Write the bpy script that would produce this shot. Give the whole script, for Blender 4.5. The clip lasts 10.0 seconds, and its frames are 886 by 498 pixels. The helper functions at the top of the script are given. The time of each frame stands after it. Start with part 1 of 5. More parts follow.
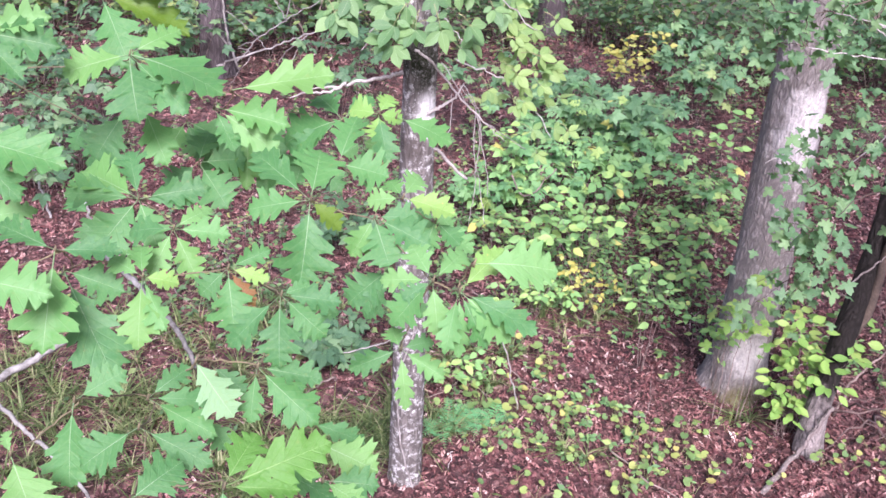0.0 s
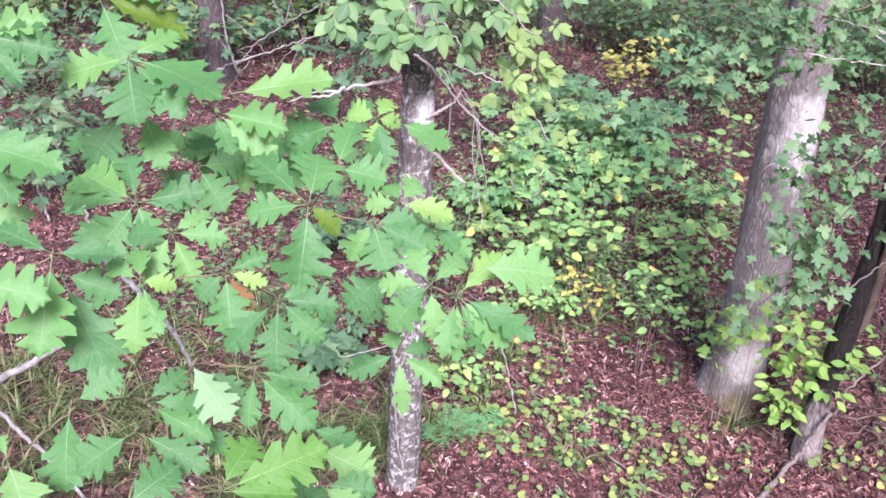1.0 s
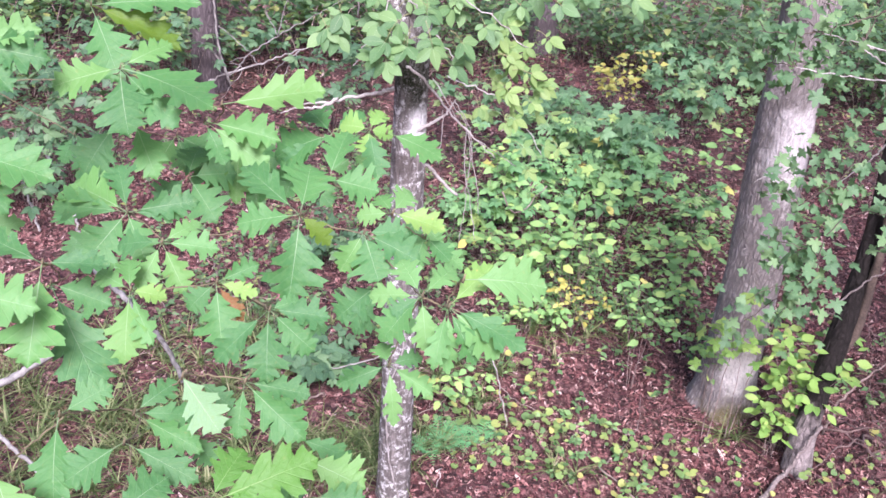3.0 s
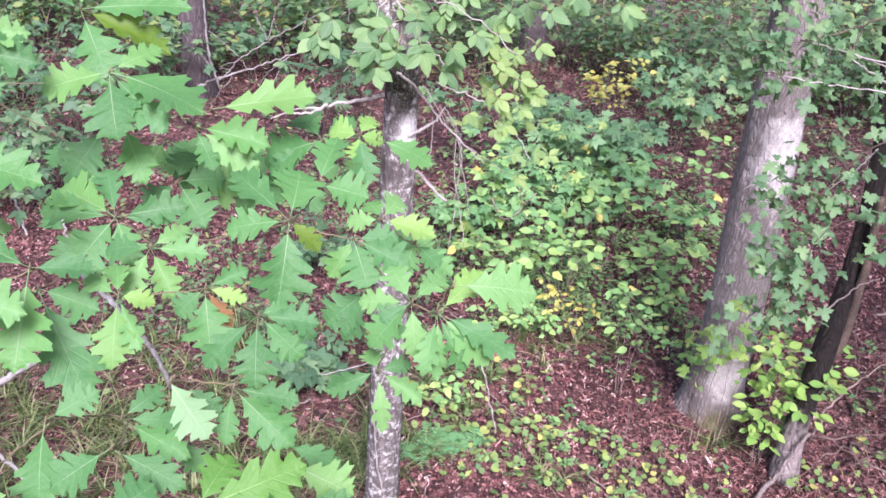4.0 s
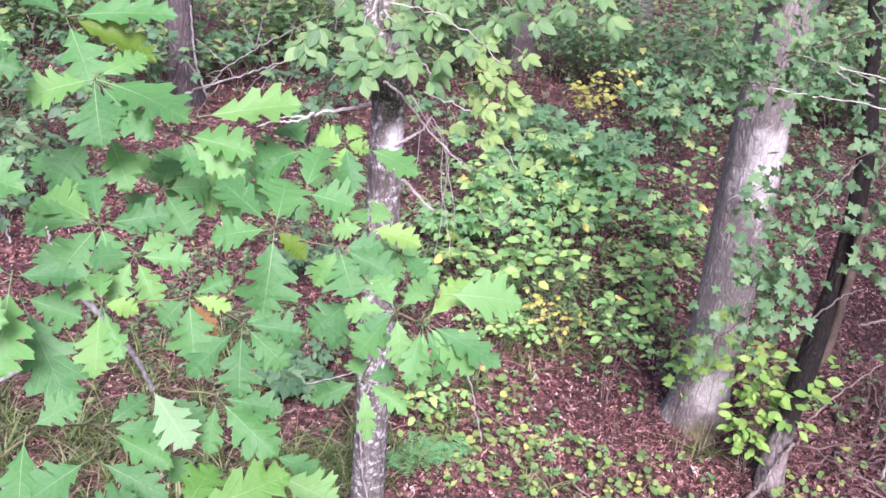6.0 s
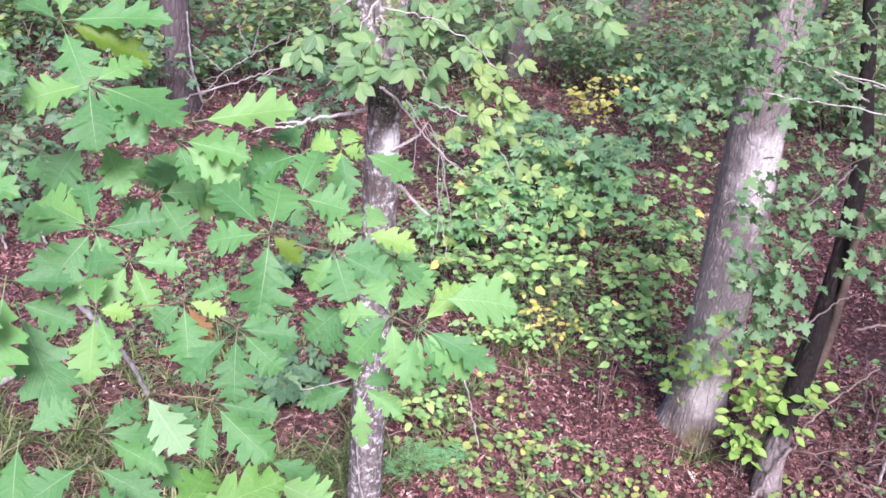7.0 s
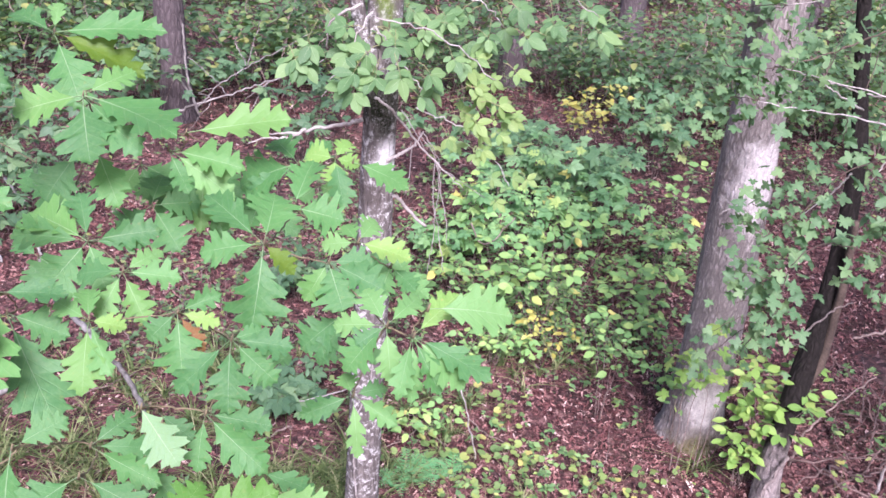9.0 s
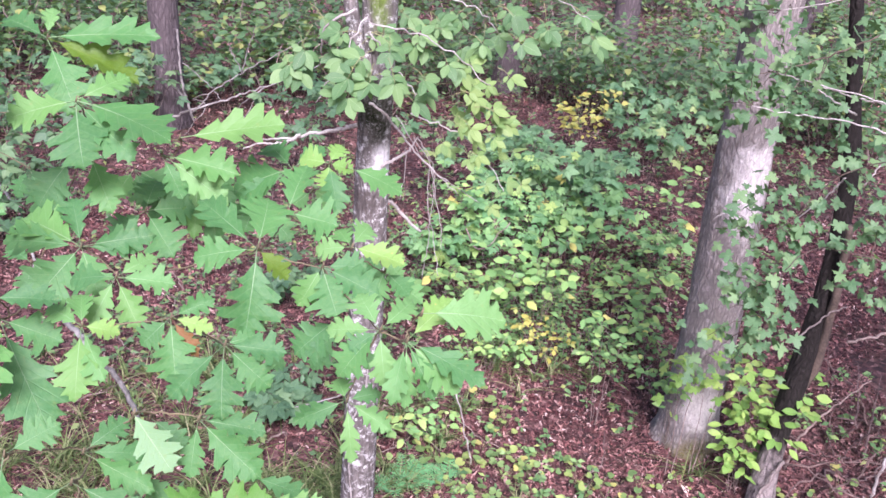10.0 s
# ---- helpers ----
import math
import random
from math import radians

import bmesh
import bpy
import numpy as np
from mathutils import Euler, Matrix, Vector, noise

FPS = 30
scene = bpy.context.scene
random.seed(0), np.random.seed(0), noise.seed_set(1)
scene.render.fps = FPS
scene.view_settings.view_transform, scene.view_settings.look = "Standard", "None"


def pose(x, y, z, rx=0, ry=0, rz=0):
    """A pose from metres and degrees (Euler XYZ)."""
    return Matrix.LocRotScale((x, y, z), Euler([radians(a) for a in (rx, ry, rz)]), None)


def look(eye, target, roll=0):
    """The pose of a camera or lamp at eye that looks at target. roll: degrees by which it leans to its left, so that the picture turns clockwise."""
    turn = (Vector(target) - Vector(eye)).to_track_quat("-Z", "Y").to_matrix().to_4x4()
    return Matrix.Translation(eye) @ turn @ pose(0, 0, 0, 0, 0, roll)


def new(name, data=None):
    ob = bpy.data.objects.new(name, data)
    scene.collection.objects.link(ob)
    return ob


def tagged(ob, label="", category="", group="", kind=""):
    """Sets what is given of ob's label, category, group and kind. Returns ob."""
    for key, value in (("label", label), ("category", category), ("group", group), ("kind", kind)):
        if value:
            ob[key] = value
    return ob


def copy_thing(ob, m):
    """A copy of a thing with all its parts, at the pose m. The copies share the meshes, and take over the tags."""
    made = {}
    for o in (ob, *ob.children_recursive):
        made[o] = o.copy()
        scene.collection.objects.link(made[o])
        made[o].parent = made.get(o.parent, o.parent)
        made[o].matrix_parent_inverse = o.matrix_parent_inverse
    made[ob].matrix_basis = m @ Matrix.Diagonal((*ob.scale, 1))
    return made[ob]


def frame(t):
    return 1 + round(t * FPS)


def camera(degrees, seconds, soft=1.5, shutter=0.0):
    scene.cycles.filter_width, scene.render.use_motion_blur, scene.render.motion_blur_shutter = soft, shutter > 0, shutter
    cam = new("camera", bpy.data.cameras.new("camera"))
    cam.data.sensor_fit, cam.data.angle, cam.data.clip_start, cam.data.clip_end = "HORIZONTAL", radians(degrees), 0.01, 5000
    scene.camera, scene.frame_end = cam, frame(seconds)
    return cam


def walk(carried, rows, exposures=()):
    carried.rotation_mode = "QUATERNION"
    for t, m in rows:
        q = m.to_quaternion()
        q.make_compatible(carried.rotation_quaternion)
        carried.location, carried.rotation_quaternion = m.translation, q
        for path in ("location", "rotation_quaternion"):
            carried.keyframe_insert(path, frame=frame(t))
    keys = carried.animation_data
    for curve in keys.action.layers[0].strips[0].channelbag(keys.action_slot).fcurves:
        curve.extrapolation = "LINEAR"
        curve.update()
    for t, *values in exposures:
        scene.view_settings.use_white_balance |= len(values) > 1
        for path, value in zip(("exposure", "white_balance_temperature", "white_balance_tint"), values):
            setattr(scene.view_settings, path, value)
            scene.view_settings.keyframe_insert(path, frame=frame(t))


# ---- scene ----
cam = camera(52.0, 10.0, soft=1.6)
PATH = [
    (0, (0.092, 0.069, 4.181), (0.221, 1.805, 3.197), 2.5),
    (0.5, (0.093, 0.072, 4.181), (0.225, 1.81, 3.201), 2.7),
    (1, (0.093, 0.07, 4.181), (0.225, 1.811, 3.205), 2.7),
    (1.5, (0.092, 0.071, 4.179), (0.227, 1.816, 3.211), 2.9),
    (2, (0.093, 0.072, 4.179), (0.229, 1.818, 3.213), 2.9),
    (2.5, (0.094, 0.07, 4.179), (0.236, 1.819, 3.22), 3.0),
    (4, (0.093, 0.071, 4.179), (0.266, 1.829, 3.24), 3.8),
    (4.5, (0.094, 0.071, 4.179), (0.284, 1.831, 3.248), 4.1),
    (5, (0.094, 0.071, 4.179), (0.291, 1.833, 3.254), 4.3),
    (5.5, (0.094, 0.072, 4.179), (0.294, 1.835, 3.256), 4.4),
    (7, (0.098, 0.072, 4.175), (0.306, 1.842, 3.268), 4.4),
    (7.5, (0.098, 0.075, 4.173), (0.312, 1.848, 3.272), 4.5),
    (8, (0.099, 0.075, 4.171), (0.313, 1.851, 3.276), 4.5),
    (8.5, (0.1, 0.076, 4.17), (0.315, 1.854, 3.28), 4.4),
    (9, (0.102, 0.076, 4.171), (0.317, 1.856, 3.285), 4.2),
    (9.5, (0.103, 0.076, 4.17), (0.322, 1.858, 3.29), 4.2),
    (10, (0.105, 0.075, 4.17), (0.33, 1.86, 3.295), 4.2),
]
walk(cam, [(t, look(eye, target, roll)) for t, eye, target, roll in PATH], [(0.0, 1.30, 6020, 31), (10.0, 1.25, 6020, 34)])

# ---- world, sun, exposure ----
world = bpy.data.worlds.new("sky")
scene.world = world
world.use_nodes = True
wn = world.node_tree.nodes
sky = wn.new("ShaderNodeTexSky")
sky.sky_type = "NISHITA"
sky.sun_disc = False
SUN_EL, SUN_AZ = 46.0, 180.0          # height and bearing of the sun, degrees
sky.sun_elevation = radians(SUN_EL)
sky.sun_rotation = radians(SUN_AZ)
sky.air_density, sky.dust_density, sky.ozone_density = 1.0, 3.0, 1.0
world.node_tree.links.new(sky.outputs["Color"], wn["Background"].inputs["Color"])
wn["Background"].inputs["Strength"].default_value = 0.088
sun_data = bpy.data.lights.new("sun", "SUN")
sun_data.energy, sun_data.angle, sun_data.color = 3.88, radians(20), (1.0, 0.97, 0.94)
sun = new("sun", sun_data)
b, e = radians(SUN_AZ), radians(SUN_EL)
sun.matrix_world = look((8 * math.sin(b) * math.cos(e), 8 * math.cos(b) * math.cos(e), 8 * math.sin(e)), (0, 0, 0))

# ---- materials ----


def rgb(v):
    return (*v, 1.0)


class Nodes:
    def __init__(self, name):
        self.mat = bpy.data.materials.new(name)
        self.mat.use_nodes = True
        self.tree = self.mat.node_tree
        self.bsdf = self.tree.nodes["Principled BSDF"]
        self.out = self.tree.nodes["Material Output"]

    def add(self, kind, ins=(), operation="", data_type="", blend_type="", interpolation_type="", feature=""):
        n = self.tree.nodes.new(kind)
        if operation:
            n.operation = operation
        if data_type:
            n.data_type = data_type
        if blend_type:
            n.blend_type = blend_type
        if interpolation_type:
            n.interpolation_type = interpolation_type
        if feature:
            n.feature = feature
        for k, v in dict(ins).items():
            self.put(n.inputs[k], v)
        return n

    def put(self, socket, v):
        if isinstance(v, bpy.types.NodeSocket):
            self.tree.links.new(v, socket)
        else:
            socket.default_value = v

    def math(self, op, a, b=0.0, c=0.0):
        return self.add("ShaderNodeMath", {0: a, 1: b, 2: c}, operation=op).outputs[0]

    def mix(self, f, a, b, mode="MIX"):
        n = self.add("ShaderNodeMix", data_type="RGBA", blend_type=mode)
        self.put(n.inputs[0], f)
        self.put(n.inputs[6], a)
        self.put(n.inputs[7], b)
        return n.outputs[2]

    def ramp(self, f, stops):
        n = self.add("ShaderNodeValToRGB", {0: f})
        el = n.color_ramp.elements
        while len(el) < len(stops):
            el.new(0.5)
        for q, (pos, col) in zip(el, stops):
            q.position, q.color = pos, rgb(col)
        return n.outputs[0]

    def step(self, f, lo, hi):
        n = self.add("ShaderNodeMapRange", {0: f, 1: lo, 2: hi}, interpolation_type="SMOOTHSTEP")
        return n.outputs[0]

    def noise(self, vec, scale, detail=4.0, rough=0.55):
        return self.add("ShaderNodeTexNoise", {"Vector": vec, "Scale": scale, "Detail": detail, "Roughness": rough}).outputs[0]

    def bump(self, height, strength, distance):
        return self.add("ShaderNodeBump", {"Height": height, "Strength": strength, "Distance": distance}).outputs[0]


def leaf_material(name, stops, island=False, vein=(0.42, 0.55, 0.28), vein_amount=0.48, clear=0.33, rough=0.42, blotch=(0.30, 0.24, 0.08), blotch_amount=0.25):
    """Thin leaf: hue by the piece, pale midrib and side veins, blotches, light coming through."""
    m = Nodes(name)
    chance = m.add("ShaderNodeNewGeometry").outputs["Random Per Island"] if island else m.add("ShaderNodeObjectInfo").outputs["Random"]
    uv = m.add("ShaderNodeTexCoord").outputs["UV"]
    sep = m.add("ShaderNodeSeparateXYZ", {0: uv})
    across = m.math("ABSOLUTE", m.math("SUBTRACT", sep.outputs[0], 0.5))
    wave = m.math("FRACT", m.math("MULTIPLY", m.math("SUBTRACT", sep.outputs[1], m.math("MULTIPLY", across, 0.9)), 8.0))
    side = m.math("SUBTRACT", 1.0, m.step(m.math("ABSOLUTE", m.math("SUBTRACT", wave, 0.5)), 0.0, 0.10))
    mid = m.math("SUBTRACT", 1.0, m.step(m.math("DIVIDE", across, m.math("SUBTRACT", 1.12, sep.outputs[1])), 0.004, 0.010))
    place = m.add("ShaderNodeTexCoord").outputs["Object"]
    mottle = m.noise(place, 22.0, 5.0, 0.6)
    base = m.ramp(chance, stops)
    base = m.mix(m.step(mottle, 0.35, 0.75), base, m.mix(0.35, base, (0.16, 0.30, 0.10, 1)))
    blot = m.math("MULTIPLY", m.step(m.noise(place, 9.0, 3.0), 0.62, 0.74), blotch_amount)
    base = m.mix(blot, base, rgb(blotch))
    veins = m.math("MULTIPLY", m.math("MAXIMUM", mid, m.math("MULTIPLY", side, 0.16)), vein_amount)
    base = m.mix(veins, base, rgb(vein))
    m.put(m.bsdf.inputs["Base Color"], base)
    m.put(m.bsdf.inputs["Roughness"], m.math("ADD", rough, m.math("MULTIPLY", mottle, 0.12)))
    m.put(m.bsdf.inputs["Specular IOR Level"], 0.33)
    m.put(m.bsdf.inputs["Normal"], m.bump(m.math("ADD", m.math("MULTIPLY", m.math("MAXIMUM", mid, side), -0.5), mottle), 0.35, 0.004))
    glow = m.add("ShaderNodeBsdfTranslucent", {"Color": m.mix(0.5, base, (0.30, 0.50, 0.08, 1), "MIX")})
    both = m.add("ShaderNodeMixShader", {0: clear, 1: m.bsdf.outputs[0], 2: glow.outputs[0]})
    m.put(m.out.inputs["Surface"], both.outputs[0])
    return m.mat


def bark_material(name, dark, light, patch=None, patch_amount=0.0, moss=None, moss_amount=0.0, ridge=26.0, depth=0.012, patch_scale=5.0, spots=()):
    """Furrowed bark with long ridges, pale lichen patches and moss."""
    m = Nodes(name)
    place = m.add("ShaderNodeTexCoord").outputs["Object"]
    long = m.add("ShaderNodeMapping", {"Vector": place, "Scale": (1.0, 1.0, 0.30)}).outputs[0]
    ridges = m.noise(long, ridge, 6.0, 0.65)
    cells = m.add("ShaderNodeTexVoronoi", {"Vector": long, "Scale": ridge * 0.9, "Randomness": 1.0}, feature="DISTANCE_TO_EDGE").outputs[0]
    fine = m.noise(place, 90.0, 4.0, 0.6)
    broad = m.noise(place, 2.6, 4.0, 0.6)
    tone = m.math("MULTIPLY", m.step(cells, 0.0, 0.25), m.step(ridges, 0.28, 0.7))
    base = m.mix(tone, rgb(dark), rgb(light))
    base = m.mix(m.math("MULTIPLY", broad, 0.5), base, m.mix(0.6, base, rgb(tuple(0.6 * c for c in dark))))
    base = m.mix(m.math("MULTIPLY", fine, 0.35), base, rgb(tuple(min(1, 1.25 * c) for c in light)))
    if patch:
        crust = m.math("ADD", m.math("MULTIPLY", m.noise(place, patch_scale, 6.0, 0.7), 0.75), m.math("MULTIPLY", m.noise(place, patch_scale * 7, 4.0, 0.7), 0.25))
        base = m.mix(m.step(crust, 0.60 - patch_amount * 0.25, 0.70 - patch_amount * 0.2), base, rgb(patch))
    if moss:
        tuft = m.math("ADD", m.math("MULTIPLY", m.noise(place, 2.2, 3.0), 0.7), m.math("MULTIPLY", fine, 0.3))
        base = m.mix(m.step(tuft, 0.66 - moss_amount * 0.25, 0.74 - moss_amount * 0.2), base, rgb(moss))
    for (cx, cy, cz), (ax, ay, az), colour in spots:
        # a single patch with a ragged edge: crust, moss, a paler or greyer tone
        off = m.add("ShaderNodeVectorMath", {0: place, 1: (cx, cy, cz)}, operation="SUBTRACT").outputs[0]
        off = m.add("ShaderNodeVectorMath", {0: off, 1: (1 / ax, 1 / ay, 1 / az)}, operation="MULTIPLY").outputs[0]
        far = m.add("ShaderNodeVectorMath", {0: off}, operation="LENGTH").outputs["Value"]
        ragged = m.math("ADD", far, m.math("MULTIPLY", m.math("SUBTRACT", m.noise(place, 9.0, 6.0, 0.7), 0.5), 1.6))
        cover = m.math("MULTIPLY", m.math("SUBTRACT", 1.0, m.step(ragged, 0.35, 1.15)), m.math("ADD", 0.55, m.math("MULTIPLY", m.math("MULTIPLY", m.step(fine, 0.32, 0.55), m.step(ridges, 0.30, 0.55)), 0.45)))
        base = m.mix(cover, base, rgb(colour))
    m.put(m.bsdf.inputs["Base Color"], base)
    m.put(m.bsdf.inputs["Roughness"], 0.9)
    m.put(m.bsdf.inputs["Specular IOR Level"], 0.2)
    m.put(m.bsdf.inputs["Normal"], m.bump(m.math("ADD", tone, m.math("MULTIPLY", fine, 0.4)), 0.9, depth))
    return m.mat


def litter_material():
    """Dry curled leaves: red-brown, tan and grey-violet by the leaf."""
    m = Nodes("dry_leaves")
    chance = m.add("ShaderNodeNewGeometry").outputs["Random Per Island"]
    place = m.add("ShaderNodeTexCoord").outputs["Object"]
    base = m.ramp(chance, [(0.0, (0.032, 0.011, 0.013)), (0.25, (0.085, 0.028, 0.031)), (0.56, (0.165, 0.062, 0.060)), (0.80, (0.310, 0.150, 0.134)), (0.95, (0.460, 0.295, 0.262)), (1.0, (0.600, 0.470, 0.430))])
    grain = m.noise(place, 60.0, 5.0, 0.65)
    base = m.mix(m.math("MULTIPLY", m.step(grain, 0.4, 0.75), 0.6), base, m.mix(0.65, base, (0.05, 0.025, 0.022, 1)))
    wide = m.noise(place, 0.9, 3.0, 0.5)
    base = m.mix(m.math("MULTIPLY", m.step(wide, 0.45, 0.7), 0.35), base, m.mix(0.5, base, (0.36, 0.21, 0.20, 1)))
    damp = m.noise(place, 1.7, 4.0, 0.6)
    base = m.mix(m.math("MULTIPLY", m.step(damp, 0.50, 0.66), 0.62), base, m.mix(0.8, base, (0.035, 0.016, 0.017, 1)))
    m.put(m.bsdf.inputs["Base Color"], base)
    m.put(m.bsdf.inputs["Roughness"], 0.62)
    m.put(m.bsdf.inputs["Specular IOR Level"], 0.35)
    m.put(m.bsdf.inputs["Normal"], m.bump(grain, 0.4, 0.004))
    return m.mat


def soil_material():
    m = Nodes("forest_soil")
    place = m.add("ShaderNodeTexCoord").outputs["Object"]
    bits = m.add("ShaderNodeTexVoronoi", {"Vector": place, "Scale": 22.0})
    fine = m.noise(place, 40.0, 6.0, 0.7)
    wide = m.noise(place, 0.8, 4.0, 0.55)
    sep = m.add("ShaderNodeSeparateColor", {0: bits.outputs["Color"]})
    base = m.ramp(sep.outputs[0], [(0.0, (0.022, 0.010, 0.011)), (0.4, (0.065, 0.028, 0.028)), (0.75, (0.125, 0.056, 0.053)), (1.0, (0.24, 0.13, 0.12))])
    base = m.mix(m.math("MULTIPLY", m.step(fine, 0.4, 0.7), 0.5), base, (0.04, 0.02, 0.018, 1))
    base = m.mix(m.math("MULTIPLY", m.step(wide, 0.5, 0.75), 0.4), base, (0.07, 0.075, 0.03, 1))
    m.put(m.bsdf.inputs["Base Color"], base)
    m.put(m.bsdf.inputs["Roughness"], 0.95)
    m.put(m.bsdf.inputs["Normal"], m.bump(m.math("ADD", bits.outputs["Distance"], fine), 0.8, 0.03))
    return m.mat


def twig_material(name, dark, light, scale=70.0):
    m = Nodes(name)
    place = m.add("ShaderNodeTexCoord").outputs["Object"]
    grain = m.noise(place, scale, 5.0, 0.7)
    broad = m.noise(place, 7.0, 3.0, 0.5)
    base = m.mix(m.step(m.math("ADD", m.math("MULTIPLY", grain, 0.5), m.math("MULTIPLY", broad, 0.5)), 0.38, 0.62), rgb(dark), rgb(light))
    m.put(m.bsdf.inputs["Base Color"], base)
    m.put(m.bsdf.inputs["Roughness"], 0.85)
    m.put(m.bsdf.inputs["Normal"], m.bump(grain, 0.5, 0.004))
    return m.mat


OAK_GREEN = [(0.0, (0.046, 0.162, 0.055)), (0.3, (0.060, 0.202, 0.063)), (0.6, (0.077, 0.236, 0.071)), (0.85, (0.100, 0.268, 0.077)), (1.0, (0.138, 0.304, 0.082))]
m_oak = leaf_material("oak_leaf", OAK_GREEN, vein=(0.400, 0.520, 0.322))
m_oak_pale = leaf_material("oak_leaf_underside", [(0.0, (0.17, 0.32, 0.16)), (1.0, (0.19, 0.34, 0.17))], vein=(0.500, 0.600, 0.372))
m_oak_light = leaf_material("oak_leaf_light", [(0.0, (0.112, 0.290, 0.098)), (1.0, (0.155, 0.335, 0.108))], vein=(0.400, 0.520, 0.322))
# darker copy of the oak leaf: shade is put into its colour
m_oak_shaded = leaf_material("oak_leaf_shade_tinted", [(0.0, (0.046, 0.162, 0.060)), (0.5, (0.060, 0.196, 0.069)), (1.0, (0.078, 0.225, 0.076))], vein=(0.300, 0.430, 0.250))
m_oak_lime = leaf_material("oak_leaf_lime", [(0.0, (0.078, 0.235, 0.038)), (1.0, (0.100, 0.265, 0.046))], vein=(0.420, 0.560, 0.250), clear=0.4)
# olive tint stands in for a leaf seen from below against the light
m_oak_olive = leaf_material("oak_leaf_olive", [(0.0, (0.090, 0.175, 0.014)), (1.0, (0.115, 0.200, 0.016))], vein=(0.200, 0.260, 0.040), clear=0.4, blotch_amount=0.0)
m_oak_yellow = leaf_material("oak_leaf_yellow_green", [(0.0, (0.170, 0.345, 0.080)), (1.0, (0.230, 0.400, 0.100))], blotch=(0.500, 0.330, 0.120), blotch_amount=0.7)
m_brown = leaf_material("withered_leaf", [(0.0, (0.150, 0.045, 0.020)), (1.0, (0.20, 0.075, 0.035))], vein=(0.3, 0.17, 0.09), clear=0.1)
m_hick = leaf_material("hickory_leaflet", [(0.0, (0.066, 0.150, 0.070)), (0.5, (0.108, 0.222, 0.092)), (1.0, (0.185, 0.310, 0.125))], vein=(0.45, 0.55, 0.32))
m_hick_pale = leaf_material("hickory_leaflet_pale", [(0.0, (0.140, 0.255, 0.085)), (1.0, (0.240, 0.345, 0.115))], vein=(0.5, 0.55, 0.25))
m_maple = leaf_material("maple_leaf", [(0.0, (0.058, 0.138, 0.072)), (0.6, (0.100, 0.202, 0.102)), (1.0, (0.170, 0.282, 0.130))], vein_amount=0.3)
m_bright = leaf_material("bright_leaf", [(0.0, (0.155, 0.320, 0.070)), (0.6, (0.245, 0.415, 0.092)), (1.0, (0.345, 0.460, 0.120))], vein_amount=0.4)
m_shrub = leaf_material("shrub_leaf", [(0.0, (0.104, 0.261, 0.114)), (0.45, (0.167, 0.358, 0.150)), (0.8, (0.280, 0.489, 0.177)), (0.97, (0.448, 0.603, 0.186)), (1.0, (0.784, 0.620, 0.167))], vein_amount=0.35)
m_shrub_lime = leaf_material("lime_shrub_leaf", [(0.0, (0.144, 0.318, 0.112)), (0.5, (0.236, 0.449, 0.148)), (0.96, (0.380, 0.551, 0.165)), (1.0, (0.700, 0.608, 0.174))], vein_amount=0.35)
m_shrub_blue = leaf_material("blue_green_leaf", [(0.0, (0.077, 0.187, 0.100)), (0.5, (0.136, 0.275, 0.140)), (0.9, (0.222, 0.361, 0.162)), (1.0, (0.343, 0.420, 0.156))], vein_amount=0.35)
m_mint = leaf_material("mint_leaf", [(0.0, (0.130, 0.285, 0.148)), (0.5, (0.200, 0.390, 0.195)), (1.0, (0.310, 0.495, 0.235))], vein_amount=0.3)
# darkened blue-green leaf: the left shrubs' shade is put into its colour
m_shrub_shaded = leaf_material("shade_tinted_shrub_leaf", [(0.0, (0.050, 0.120, 0.072)), (0.6, (0.090, 0.185, 0.105)), (1.0, (0.150, 0.250, 0.125))], vein_amount=0.3)
m_far = leaf_material("far_leaf", [(0.0, (0.050, 0.118, 0.060)), (0.5, (0.098, 0.188, 0.088)), (0.85, (0.165, 0.260, 0.102)), (1.0, (0.320, 0.330, 0.110))], island=True, vein_amount=0.2)
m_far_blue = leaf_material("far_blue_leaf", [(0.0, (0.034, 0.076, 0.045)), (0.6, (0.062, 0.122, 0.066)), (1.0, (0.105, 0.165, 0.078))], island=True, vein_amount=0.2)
m_under = leaf_material("herb_leaf", [(0.0, (0.075, 0.180, 0.075)), (0.5, (0.140, 0.280, 0.110)), (0.85, (0.230, 0.390, 0.140)), (1.0, (0.400, 0.460, 0.140))], island=True, vein_amount=0.2)
m_crown = leaf_material("crown_leaf", OAK_GREEN, island=True)
m_yellow = leaf_material("yellow_leaf", [(0.0, (0.400, 0.350, 0.070)), (0.5, (0.540, 0.480, 0.120)), (1.0, (0.440, 0.470, 0.150))], vein_amount=0.2, blotch=(0.4, 0.25, 0.05))
m_round = leaf_material("round_leaf", [(0.0, (0.095, 0.180, 0.066)), (0.5, (0.200, 0.310, 0.095)), (0.9, (0.330, 0.410, 0.120)), (1.0, (0.520, 0.430, 0.140))], vein_amount=0.3)
m_fern = leaf_material("fern_frond", [(0.0, (0.090, 0.310, 0.140)), (1.0, (0.170, 0.450, 0.185))], island=True, vein_amount=0.2)
m_grass = leaf_material("grass_blade", [(0.0, (0.036, 0.054, 0.020)), (0.4, (0.09, 0.125, 0.045)), (0.75, (0.21, 0.25, 0.10)), (1.0, (0.42, 0.38, 0.23))], island=True, vein_amount=0.0, rough=0.5)
m_litter = litter_material()
m_soil = soil_material()
